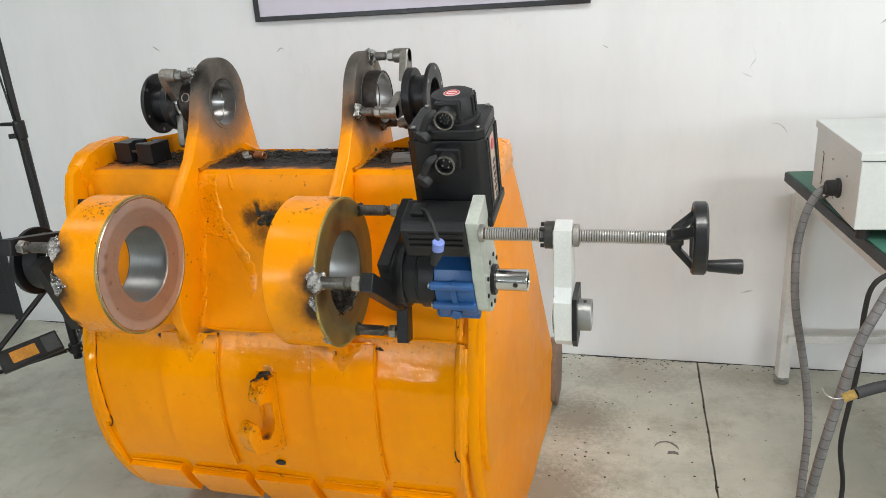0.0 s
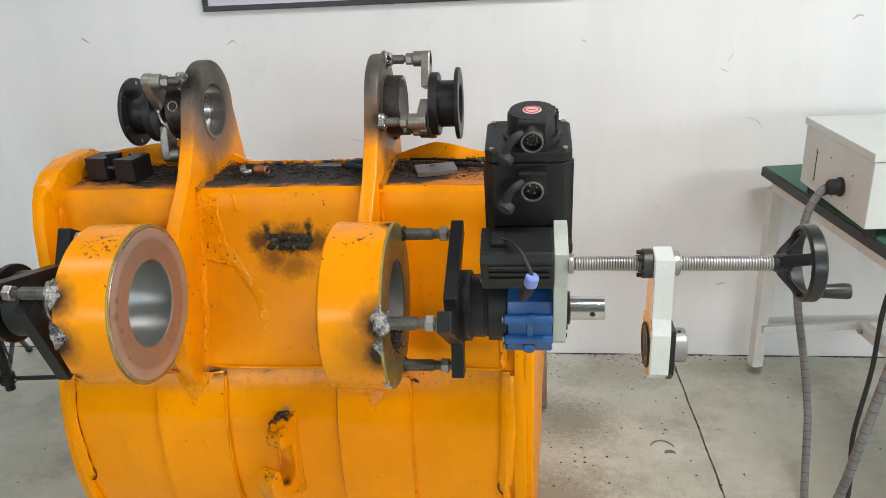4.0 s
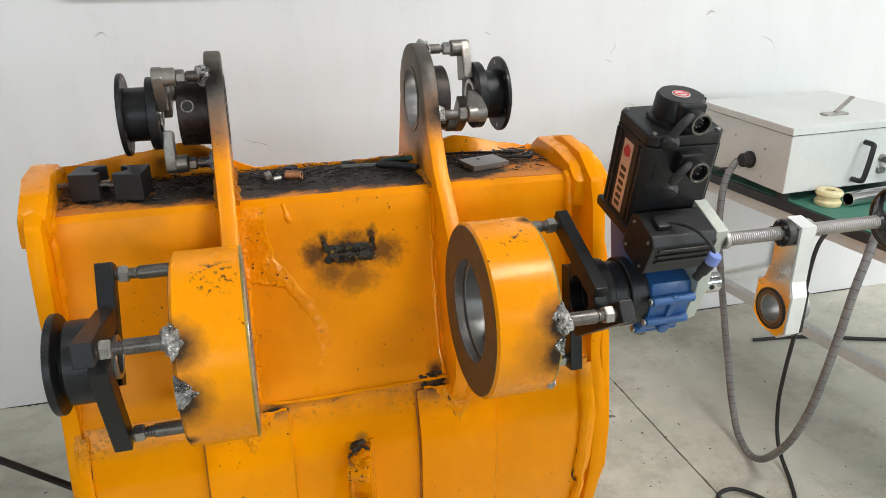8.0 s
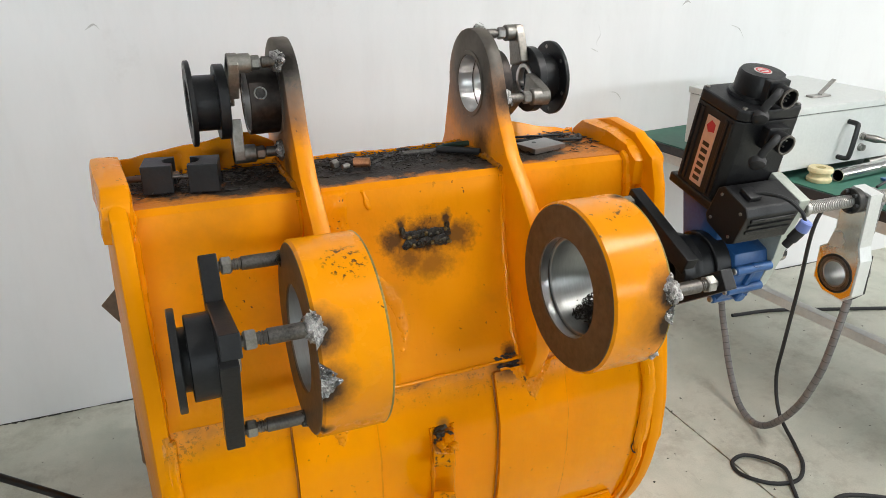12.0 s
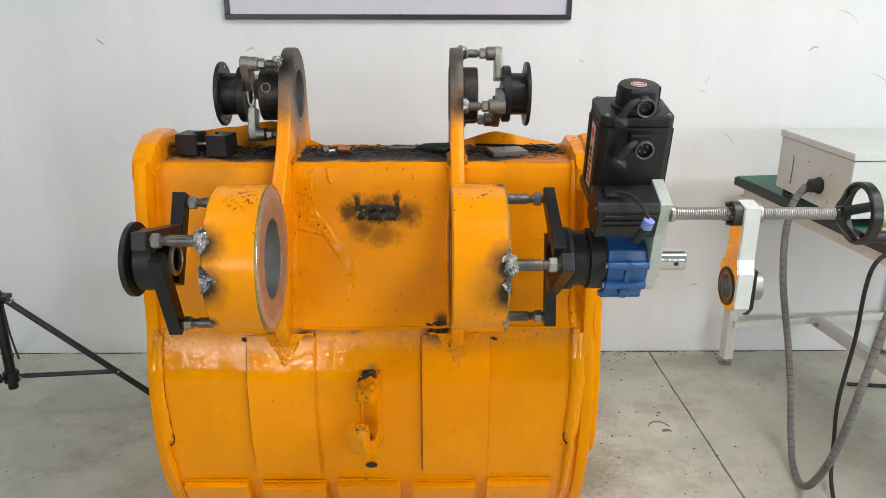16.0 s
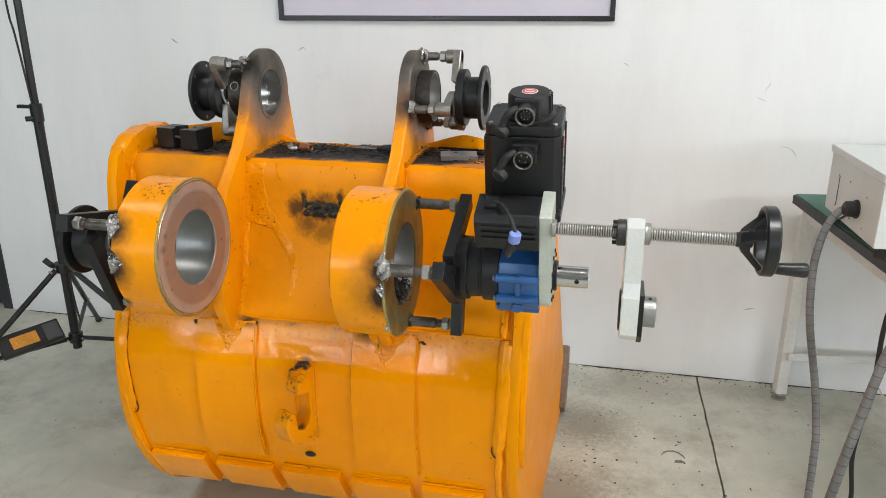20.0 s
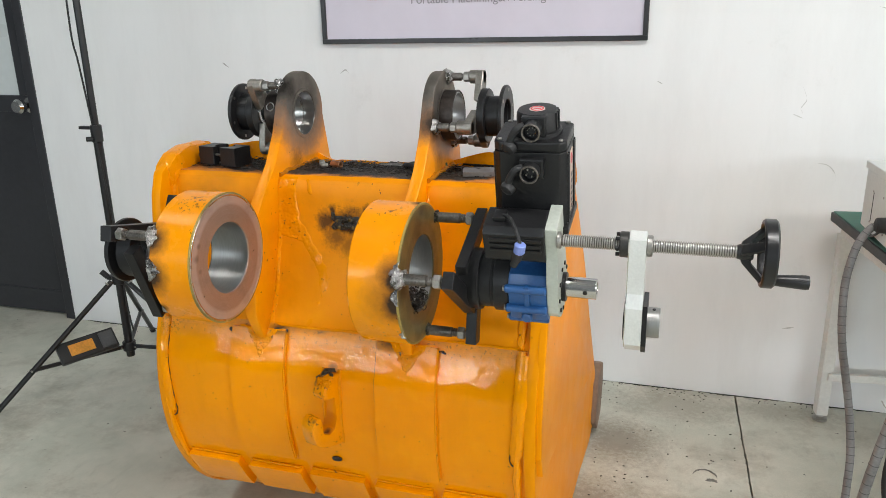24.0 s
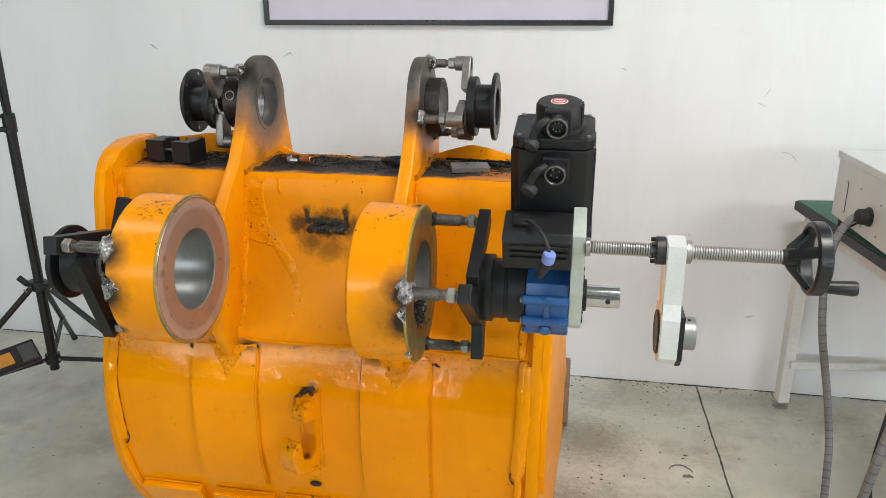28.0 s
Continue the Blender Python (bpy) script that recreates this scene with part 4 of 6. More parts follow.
def to_line(x, z, line):
    best = 9.0
    for (x0, z0), (x1, z1) in zip(line, line[1:]):
        t = max(0, min(1, ((x - x0) * (x1 - x0) + (z - z0) * (z1 - z0)) / ((x1 - x0) ** 2 + (z1 - z0) ** 2)))
        best = min(best, math.hypot(x - x0 - t * (x1 - x0), z - z0 - t * (z1 - z0)))
    return best


# old repair weld between the ears, painted over: a lumpy patch and a ragged ridge
ridge = [(-1.086, 0.963), (-1.059, 0.933), (-1.033, 0.893), (-1.001, 0.847), (-0.993, 0.796), (-1.006, 0.755), (-1.02, 0.72)]
spur, run, side_bead = [(-1.112, 0.927), (-1.08, 0.919), (-1.055, 0.918)], [(-1.046, 1.06), (-1.038, 1.03)], [(-1.127, 1.07), (-1.127, 0.72)]
bm = bmesh.new()
bmesh.ops.create_grid(bm, x_segments=120, y_segments=170, size=0.5)
for v in bm.verts:
    x, z = -1.133 + (v.co.x + 0.5) * 0.233, 0.715 + (v.co.y + 0.5) * 0.352
    p = Vector((x, 0, z))
    lump = noise.noise(p * 75) * 0.45 + noise.noise(p * 170) * 0.4 + 0.35
    edge = -1.074 + 0.009 * noise.noise((z * 40, 1, 0)) + 0.25 * max(0, 1.01 - z) - (0.08 if z < 0.925 else 0)
    patch = max(0.0, min(1.0, (edge - x) / 0.008)) * (1 if z > 0.92 else 0)
    h = -0.003 + patch * (0.0038 + 0.0034 * lump)
    for line, r, tall in ((ridge, 0.013, 0.0024), (spur, 0.006, 0.0045), (run, 0.0055, 0.005), (side_bead, 0.012, 0.006)):
        d = to_line(x, z, line) + 0.005 * noise.noise(p * 55)
        if d < r:
            h = max(h, -0.001 + tall * (1 - (d / r) ** 2) ** 0.6 * (0.55 + 0.8 * lump))
    v.co = Vector((x, ledge_y(min(1.07, z)) - h, z))
part("repair_weld", bm, weld_paint, bucket, "lumpy old repair weld painted over", True)
# sooty tack welds where a plate was cut off
tack_bronze = plain("bronze-tinted weld bead", (0.16, 0.105, 0.035), 0.4, 0.6, 0.4, 120, 0.002)
for k in range(26):
    x, z = -0.972 + 0.0068 * (k % 13) + random.uniform(-0.003, 0.003), (0.968, 0.954)[k // 13] + random.uniform(-0.003, 0.003)
    part("burnt_patch", blob((x, ledge_y(z) - 0.0005, z), (0.0085, 0.003, 0.0085), 500.0 + k, 0.9, None, 2), grime, bucket, "burnt black weld residue", True)
for k in range(22):
    x = -0.975 + 0.009 * (k % 11) + random.uniform(-0.003, 0.003)
    z = (0.970, 0.953)[k // 11] + random.uniform(-0.004, 0.004)
    part("tack_weld", blob((x, ledge_y(z) - 0.003, z), (0.0047, 0.004, 0.0047), 90.0 + k, 0.8, None, 2), tack_bronze if k % 4 == 1 else soot_metal, bucket, "sooty tack weld bead", True)
for x in (-0.977, -0.888):
    part("tack_weld", blob((x, 1.528, 0.98), (0.0055, 0.005, 0.008), x * 40, 0.5, None, 2), soot_metal, bucket, "sooty tack weld bead", True)
# burnt weld ends at the tops of the wear strips and beside the ear's foot
def burnt(places, spread, count, seed):
    for k in range(count):
        x, z = places[0] + spread[0] * random.uniform(-1, 1), places[1] + spread[1] * random.uniform(-1, 1)
        y = skin(0.004, math.degrees(math.pi - math.asin(min(0.39, (z - CZ) / CR))), 160, 1)[0][0] if z < 0.71 else ledge_y(z) - 0.002
        part("burnt_weld", blob((x, y + 0.002, z), (0.0045, 0.003, 0.0028), seed + k, 0.9, None, 2), grime, bucket, "burnt black weld end", True)


burnt((-1.098, 0.700), (0.022, 0.004), 14, 400.0)
burnt((-0.797, 0.712), (0.022, 0.013), 34, 430.0)
burnt((-0.676, 0.690), (0.012, 0.004), 6, 460.0)
burnt((-1.228, 0.690), (0.010, 0.003), 5, 480.0)


# ---- ears and bosses ----
AY, AZ = 1.288, 0.933      # lower pin axis
LY, LZ = 1.703, 1.207      # upper pin axis
EARS = ((-1.157, -1.1265), (-0.766, -0.736))


HY, HZ, HR = 1.708, 1.209, 0.1055   # the rounded head of each ear
ear_line = arc(HY, HZ, HR, -8, 158, 34)
ear_line += [(1.578, 1.17), (1.532, 1.10), (1.47, 1.042), (1.432, 1.0), (1.412, 0.96), (1.395, 0.90), (1.38, 0.75), (1.41, 0.685), (1.44, 0.650), (1.47, 0.66)]
ear_line += [(1.49, 0.78), (1.52, 0.90), (1.60, 0.95), (1.84, 1.03), (1.856, 1.05), (1.843, 1.07), (1.828, 1.13), (1.817, 1.175)]


def bored_plate(outline, cy, cz, r, x0, x1, edge):
    """A plate of a (y, z) outline with a round bore through it and softened outer edges."""
    made = bmesh.new()
    loops = []
    for pts in (outline, arc(cy, cz, r, 0, 352.5, 47)):
        vs = [made.verts.new((x0, y, z)) for y, z in pts]
        loops += [made.edges.new((vs[k - 1], vs[k])) for k in range(len(vs))]
    bmesh.ops.triangle_fill(made, edges=loops, use_beauty=True)
    out = bmesh.ops.extrude_face_region(made, geom=made.faces[:])
    for v in out["geom"]:
        if isinstance(v, bmesh.types.BMVert):
            v.co.x = x1
    bmesh.ops.recalc_face_normals(made, faces=made.faces)
    sharp = [e for e in made.edges if len(e.link_faces) == 2 and e.calc_face_angle(0) > 1.2 and abs(e.verts[0].co.x - e.verts[1].co.x) < 1e-6 and math.hypot(e.verts[0].co.y - cy, e.verts[0].co.z - cz) > r * 1.2]
    bmesh.ops.bevel(made, geom=sharp, offset=edge, segments=2, profile=0.5, affect="EDGES", clamp_overlap=True)
    return made


for n, (x0, x1) in enumerate(EARS):
    xm = (x0 + x1) / 2
    weld_at = ((-1.15, 1.63, 1.28), (-0.734, 1.6, 1.195))[n]
    mat = paint("ear orange", soot=[(weld_at, 0.045), ((xm, 1.50, 0.70), 0.02), ((x0, 1.64, 1.09), 0.05, 0.8)], bare=[((xm, LY - 0.005, LZ + 0.045), 0.175)], dust=0.3, relief=0.0008, gloss=(0.3, 0.44))
    bm = bored_plate(ear_line, LY, LZ, 0.0575, x0, x1, 0.0045)
    for v in bm.verts:
        if v.co.z < 0.69:
            v.co.x = xm + (v.co.x - xm) * max(0.2, (v.co.z - 0.635) / 0.055)
    part("ear", bm, mat, bucket, "orange lug plate burnt to dark steel round its bore", True)
    part("bore_liner", ring((x0 - 0.001, LY, LZ), (x1 + 0.001, LY, LZ), 0.0585, 0.056), machined, bucket, "bright machined bore", True)
    part("ear_collar", ring((x0 - 0.002, LY, LZ), (x0 + 0.001, LY, LZ), 0.066, 0.0565), mat, bucket, "", True)
    part("ear_collar", ring((x1 - 0.001, LY, LZ), (x1 + 0.002, LY, LZ), 0.066, 0.0565), mat, bucket, "", True)

for n, (x0, x1) in enumerate(((-1.224, -1.124), (-0.771, -0.666))):
    welds = [((-1.222, 1.155, 1.008), 0.05), ((-1.222, 1.142, 0.93), 0.054), ((-1.222, 1.17, 0.85), 0.02)] if n == 0 else [((-0.667, 1.145, 0.968), 0.056), ((-0.667, 1.145, 0.915), 0.054), ((-0.68, 1.145, 0.93), 0.075, 0.5), ((-0.668, 1.3, 1.08), 0.025), ((-0.668, 1.27, 0.785), 0.03)]
    boss_paint = paint("boss orange", soot=welds, dust=0.2, chips=0.685, relief=0.0006, gloss=(0.2, 0.32), scuffs=[((-1.162, 1.235, 1.066), 0.036), ((-0.70, 1.25, 1.075), 0.022)])
    boss = part("boss", lathe([(0.002, 0.1415), (0.0, 0.143), (0.004, 0.1472), (x1 - x0 - 0.003, 0.1472), (x1 - x0 - 0.003, 0.1415)], (x0, AY, AZ), (x1, AY, AZ), 96, True), boss_paint, bucket, "thick orange pin boss", True)
    step = 0.017 * n
    if n == 1:
        part("counterbore", ring((x0 + 0.001, AY, AZ), (x0 + step, AY, AZ), 0.09, 0.0862, 96, 0.0008), machined, boss, "bright freshly bored step", True)
    part("worn_edge", ring((x1 - 0.004, AY, AZ), (x1 + 0.0006, AY, AZ), 0.1474, 0.1405, 96, 0.0022), worn_edge, boss, "dull olive edge where the paint is rubbed off", True)
    part("west_face", ring((x0 - 0.001, AY, AZ), (x0 + 0.004, AY, AZ), 0.1425, 0.0805 + 0.006 * n, 96), face_rust, boss, "brown turned face", True)
    part("east_face", ring((x1 - 0.004, AY, AZ), (x1 + 0.001, AY, AZ), 0.1436, 0.0805, 96), (face_brown, face_olive)[n], boss, "heat-tinted turned face", True)
    part("bore", ring((x0 + 0.001 + step, AY, AZ), (x1 - 0.001, AY, AZ), 0.09, 0.0803, 96), honed, boss, "smooth machined bore", True)
    if n == 0:
        part("bright_rim", ring((x1 - 0.003, AY, AZ), (x1 + 0.0016, AY, AZ), 0.1438, 0.1385, 96, 0.0012), rim_steel, boss, "bright turned rim", True)


# ---- bearing supports ----
def stud_set(parent, p_face, p_nut, seed, weld_size=0.017, r=0.0088, bright=True):
    """A stud welded to a face at p_face, with its nut at p_nut, along x."""
    a, b = Vector(p_face), Vector(p_nut)
    d = (b - a).normalized()
    n = (b - a).length
    stud = part("stud", lathe([(0, r * 1.25), (n * 0.72, r * 1.25), (n * 0.73, r * 0.9), (n + 0.02, r * 0.9)], a, b, 20), stud_steel, parent, smooth=True)
    bm = None
    for k in range(5):
        at = b - d * (0.012 + 0.004 * k)
        bm = ring(at, at - d * 0.002, r * 1.06, r * 0.8, 20, 0.0004, bm)
    part("thread", bm, stud_steel, stud, smooth=True)
    part("nut", nut(b - d * 0.008, b + d * 0.008, r * 2.8), zinc, parent, "bright hexagon nut")
    part("weld_bead", blob(a, (weld_size * 0.75, weld_size, weld_size), seed, 0.7, None, 4), weld_metal if bright else soot_metal, parent, "silvery weld bead" if bright else "dark weld bead", True)


def boss_support(name, west, face_x, nut_x, bar_x0, bar_x1, angles, label, flange):
    """A three-armed bearing support held off a boss face by welded studs."""
    s = -1 if west else 1
    ob = thing(name, label, "bearing support", "bearing supports")
    for k, ang in enumerate(angles):
        ca, sa = math.cos(radians(ang)), math.sin(radians(ang))
        y, z = AY + 0.138 * ca, AZ + 0.138 * sa
        stud_set(ob, (face_x, y, z), (nut_x, y, z), k + 3.0 + (9 if west else 0), 0.0195 if 100 < ang < 200 else 0.013, bright=100 < ang < 200)
        root = radians(ang + s * 105)
        ry, rz = AY + 0.06 * math.cos(root), AZ + 0.06 * math.sin(root)
        reach = math.hypot(y - ry, z - rz)
        turn = Matrix.Translation((0, ry, rz)) @ Matrix.Rotation(math.atan2(z - rz, y - ry), 4, "X")
        part("arm", box((bar_x0, -0.008, -0.017), (bar_x1, reach + 0.019, 0.017), 0.002, turn), black_steel, ob)
    part("hub_disc", ring((bar_x0 + 0.002, AY, AZ), (bar_x0 + s * 0.035, AY, AZ), 0.062, 0.036), black_steel, ob, smooth=True)
    if flange:
        part("neck", ring((bar_x0 + s * 0.03, AY, AZ), (flange, AY, AZ), 0.046, 0.036), black_steel, ob, smooth=True)
        part("flange", ring((flange - s * 0.006, AY, AZ), (flange + s * 0.005, AY, AZ), 0.0745, 0.034), black_steel, ob, smooth=True)
        part("bearing", ring((bar_x1 - 0.002, AY, AZ), (bar_x1 + 0.006, AY, AZ), 0.033, 0.025), machined, ob, smooth=True)
    return ob


boss_support("bearing_support", True, -1.224, -1.306, -1.345, -1.318, (39, 147, -90), "black three-armed bearing support on studs welded to the boss", -1.396)
boss_support("bearing_support", False, -0.665, -0.588, -0.575, -0.552, (44, 166, -80), "black three-armed bearing support carrying the boring drive", None)


def lug_support(west, face_x, nut_x, disc_x, flange_x, angles, label):
    """A flanged bearing housing held off an ear by three cast arms."""
    s = -1 if west else 1
    ob = thing("bearing_support", label, "bearing support", "bearing supports")
    for k, ang in enumerate(angles):
        ca, sa = math.cos(radians(ang)), math.sin(radians(ang))
        y, z = LY + 0.096 * ca, LZ + 0.096 * sa
        stud_set(ob, (face_x, y, z), (nut_x, y, z), k + 20.0 + s, 0.018, 0.0078)
        turn = Matrix.Translation((0, LY, LZ)) @ Matrix.Rotation(radians(ang), 4, "X")
        x0 = nut_x + s * 0.008
        arm = part("arm", rod((x0, y, z), (disc_x, y, z), 0.0165, 24, 0.002), cast_grey, ob, "grey cast arm", True)
        lo, hi = sorted((disc_x - s * 0.019, disc_x))
        part("lever", prism([(0.034, -0.026), (0.034, 0.026), (0.07, 0.022), (0.092, 0.0185), (0.108, 0.014), (0.113, 0), (0.108, -0.014), (0.092, -0.0185), (0.07, -0.022)], lo, hi, 0.003, turn), cast_grey, arm)
    part("housing_disc", ring((disc_x, LY, LZ), (disc_x + s * 0.018, LY, LZ), 0.0665, 0.03), black_steel, ob, smooth=True)
    part("bearing", ring((disc_x - s * 0.004, LY, LZ), (disc_x + s * 0.01, LY, LZ), 0.034, 0.024), machined, ob, smooth=True)
    part("neck", ring((disc_x + s * 0.016, LY, LZ), (flange_x - s * 0.004, LY, LZ), 0.049, 0.042), black_steel, ob, smooth=True)
    fl = part("flange", ring((flange_x - s * 0.005, LY, LZ), (flange_x + s * 0.004, LY, LZ), 0.0753, 0.042), black_steel, ob, smooth=True)
    for k in range(6):
        a = radians(60 * k + 20)
        y, z = LY + 0.064 * math.cos(a), LZ + 0.064 * math.sin(a)
        part("bolt_hole", rod((flange_x - s * 0.0056, y, z), (flange_x + s * 0.0046, y, z), 0.0042, 12, 0.0002), zinc, fl, "", True)
    return ob


def sleeve(x0, x1, label):
    ob = thing("bore_sleeve", label, "sleeve", "bore sleeves")
    part("body", ring((x0, LY, LZ), (x1, LY, LZ), 0.0625, 0.0575), sleeve_steel, ob, smooth=True)
    part("liner", ring((x0 + 0.001, LY, LZ), (x1 - 0.001, LY, LZ), 0.0576, 0.0555), machined, ob, "bright machined lining", True)
    return ob


west_sleeve = sleeve(-1.212, -1.158, "dark heat-stained steel sleeve welded to the ear")
cs, sn = math.cos(radians(160)), math.sin(radians(160))
part("cross_hole", ring((-1.193, LY + 0.058 * cs, LZ + 0.058 * sn), (-1.193, LY + 0.0635 * cs, LZ + 0.0635 * sn), 0.0115, 0.0088, 20, 0.0006), machined, west_sleeve)
part("cross_hole_lining", rod((-1.193, LY + 0.058 * cs, LZ + 0.058 * sn), (-1.193, LY + 0.0631 * cs, LZ + 0.0634 * sn), 0.009, 20, 0.0003), grime, west_sleeve, "dark hole with a bright edge")
sleeve(-0.734, -0.700, "dark heat-stained steel sleeve welded to the ear")
lug_support(True, -1.158, -1.198, -1.246, -1.308, (129, 254, 12), "black flanged bearing housing held by grey cast arms")
lug_support(False, -0.734, -0.686, -0.640, -0.581, (74, 190, -48), "black flanged bearing housing held by grey cast arms")

# ---- boring drive ----
# the drive is turned about the lower pin axis: u points along the long plate, v across it
TILT_DEG = 23.0
SY, SZ = AY - 0.006, AZ - 0.001
DRIVE = Matrix.Translation((0, SY, SZ)) @ Matrix.Rotation(radians(TILT_DEG), 4, "X")   # local y = v, local z = u
drive = thing("boring_drive", "portable boring drive with black motors, blue gearbox and grey plate", "boring machine")


def dpart(name, bm, mat, parent=None, label="", smooth=False):
    bm.transform(DRIVE)
    return part(name, bm, mat, parent or drive, label, smooth)


plate_outline = arc(0, 0, 0.06, 200, 340, 14) + [(0.05, 0.05), (0.038, 0.09), (0.038, 0.17), (-0.04, 0.17), (-0.043, 0.10), (-0.054, 0.05)]
plate = dpart("mounting_plate", prism(plate_outline, -0.394, -0.372, 0.002), light_grey, None, "pale grey anodised plate")
for k in range(9):
    a = radians(40 * k + 15)
    dpart("bolt", rod((-0.373, 0.047 * math.cos(a), 0.047 * math.sin(a)), (-0.3695, 0.047 * math.cos(a), 0.047 * math.sin(a)), 0.0044, 12, 0.0005), black_steel, plate, "", True)
# boring shaft stub
dpart("shaft_bearing", ring((-0.374, 0, 0), (-0.364, 0, 0), 0.029, 0.02), black_steel, None, "", True)
stub = dpart("shaft", ring((-0.372, 0, 0), (-0.306, 0, 0), 0.0205, 0.014), chrome, None, "bright ground shaft stub", True)
dpart("cross_hole", rod((-0.327, -0.0215, 0.006), (-0.327, -0.018, 0.006), 0.0045, 14, 0.0003), black_steel, stub, "", True)
# gearbox
gear_outline = [(-0.05, -0.052), (0.05, -0.052), (0.058, -0.02), (0.056, 0.03), (0.04, 0.054), (-0.036, 0.056), (-0.054, 0.03), (-0.058, -0.015)]
gear = dpart("gearbox", prism(gear_outline, -0.470, -0.394, 0.007), blue_paint, None, "blue painted gearbox casting", True)
for v, u in ((-0.056, 0.035), (-0.06, -0.012), (-0.042, -0.052), (0.03, 0.056), (0.058, -0.02), (0.035, -0.053)):
    rib = dpart("bolt_rib", rod((-0.474, v, u), (-0.394, v, u), 0.0085, 18, 0.002), blue_paint, gear, "", True)
    dpart("bolt", rod((-0.478, v, u), (-0.474, v, u), 0.006, 14, 0.001), zinc, rib, "", True)
dpart("rib", box((-0.438, -0.062, -0.02), (-0.426, -0.05, 0.045), 0.004), blue_paint, gear, "", True)
dpart("drain_plug", rod((-0.434, -0.068, -0.032), (-0.434, -0.05, -0.032), 0.011, 20, 0.003), blue_paint, gear, "", True)
# black ring stack towards the support
for x0, x1, r in ((-0.502, -0.470, 0.0605), (-0.509, -0.501, 0.054), (-0.535, -0.507, 0.055), (-0.551, -0.531, 0.062)):
    bm = ring((x0, AY, AZ), (x1, AY, AZ), r, 0.03)
    part("spacer_ring", bm, black_steel, drive, smooth=True)
# feed motor along the screw
FV, FU = -0.008, 0.130
fm = dpart("feed_motor", prism([(FV + a * 0.04, FU + b * 0.04) for a, b in ((-1, -0.72), (-0.72, -1), (0.72, -1), (1, -0.72), (1, 0.72), (0.72, 1), (-0.72, 1), (-1, 0.72))], -0.508, -0.394, 0.003), black_matt, None, "small black servo motor")
for k in range(3):
    dpart("cooling_rib", box((-0.496, FV - 0.043, FU - 0.008 + 0.012 * k), (-0.40, FV - 0.039, FU - 0.002 + 0.012 * k), 0.0015), black_matt, fm)
dpart("cable_outlet", box((-0.492, FV - 0.016, FU + 0.039), (-0.468, FV + 0.012, FU + 0.049), 0.003), black_matt, fm, "", True)
for v in (-0.03, 0.03):
    for u in (-0.03, 0.03):
        dpart("screw", rod((-0.5105, FV + v * 0.85, FU + u * 0.85), (-0.507, FV + v * 0.85, FU + u * 0.85), 0.0028, 12, 0.0005), zinc, fm, "", True)
# main motor
MX0, MX1, MV0, MV1, MU0, MU1 = -0.500, -0.366, -0.058, 0.058, -0.082, 0.090
MOTOR = Matrix.Translation((0, 1.302, 1.146)) @ Matrix.Rotation(radians(12.5), 4, "X")


def mpart(name, bm, mat, parent=None, label="", smooth=False):
    bm.transform(MOTOR)
    return part(name, bm, mat, parent or drive, label, smooth)


c = 0.012
m_out = [(MX0 + c, MV0), (MX1 - c, MV0), (MX1, MV0 + c), (MX1, MV1 - c), (MX1 - c, MV1), (MX0 + c, MV1), (MX0, MV1 - c), (MX0, MV0 + c)]


def upright(outline, z0, z1, round_by):
    made = bmesh.new()
    a = [made.verts.new((x, y, z0)) for x, y in outline]
    b = [made.verts.new((x, y, z1)) for x, y in outline]
    made.faces.new(a)
    made.faces.new(b)
    for k in range(len(a)):
        made.faces.new((a[k - 1], a[k], b[k], b[k - 1]))
    bmesh.ops.recalc_face_normals(made, faces=made.faces)
    return bevel(made, round_by, 2, 20)


motor = mpart("main_motor", upright(m_out, MU0, MU1 - 0.02, 0.002), black_matt, None, "large black square servo motor")
mpart("end_plate", upright([(x * 1.0, y * 1.0) for x, y in m_out], MU1 - 0.0195, MU1, 0.004), black_matt, motor)
mpart("base_flange", box((MX0 - 0.004, MV0 - 0.004, MU0 - 0.014), (MX1 + 0.004, MV1 + 0.004, MU0 + 0.004), 0.004), black_matt, motor)
mcx, mcv = (MX0 + MX1) / 2 + 0.006, (MV0 + MV1) / 2
cap = mpart("encoder_cap", lathe([(0, 0.046), (0.006, 0.045), (0.008, 0.0395), (0.038, 0.038), (0.043, 0.035), (0.043, 0)], (mcx, mcv, MU1), (mcx, mcv, 1), 40), black_matt, motor, "round black encoder cap", True)
for k in range(5):
    a = radians(-18 + 16 * k)
    mpart("fin", box((0.035, -0.0022, MU1 + 0.008), (0.041, 0.0022, MU1 + 0.04), 0.001, Matrix.Translation((mcx, mcv, 0)) @ Matrix.Rotation(a, 4, "Z")), black_matt, cap)
mpart("sticker", rod((mcx, mcv, MU1 + 0.0428), (mcx, mcv, MU1 + 0.0437), 0.0145, 28, 0.0002), white_print, cap, "round white and red sticker", True)
mpart("sticker_mark", ring((mcx, mcv, MU1 + 0.0436), (mcx, mcv, MU1 + 0.0442), 0.0125, 0.0095, 28, 0.0001), red_print, cap)
mpart("sticker_bar", box((mcx - 0.007, mcv - 0.0018, MU1 + 0.0436), (mcx + 0.007, mcv + 0.0018, MU1 + 0.0442), 0.0002), red_print, cap)
for v in (-0.045, -0.034, 0.027, 0.038):
    mpart("side_rib", box((MX0 - 0.003, v, MU0 + 0.008), (MX0 + 0.002, v + 0.006, MU1 - 0.026), 0.0015), black_matt, motor)
    mpart("side_rib", box((MX1 - 0.002, v, MU0 + 0.008), (MX1 + 0.003, v + 0.006, MU1 - 0.026), 0.0015), black_matt, motor)
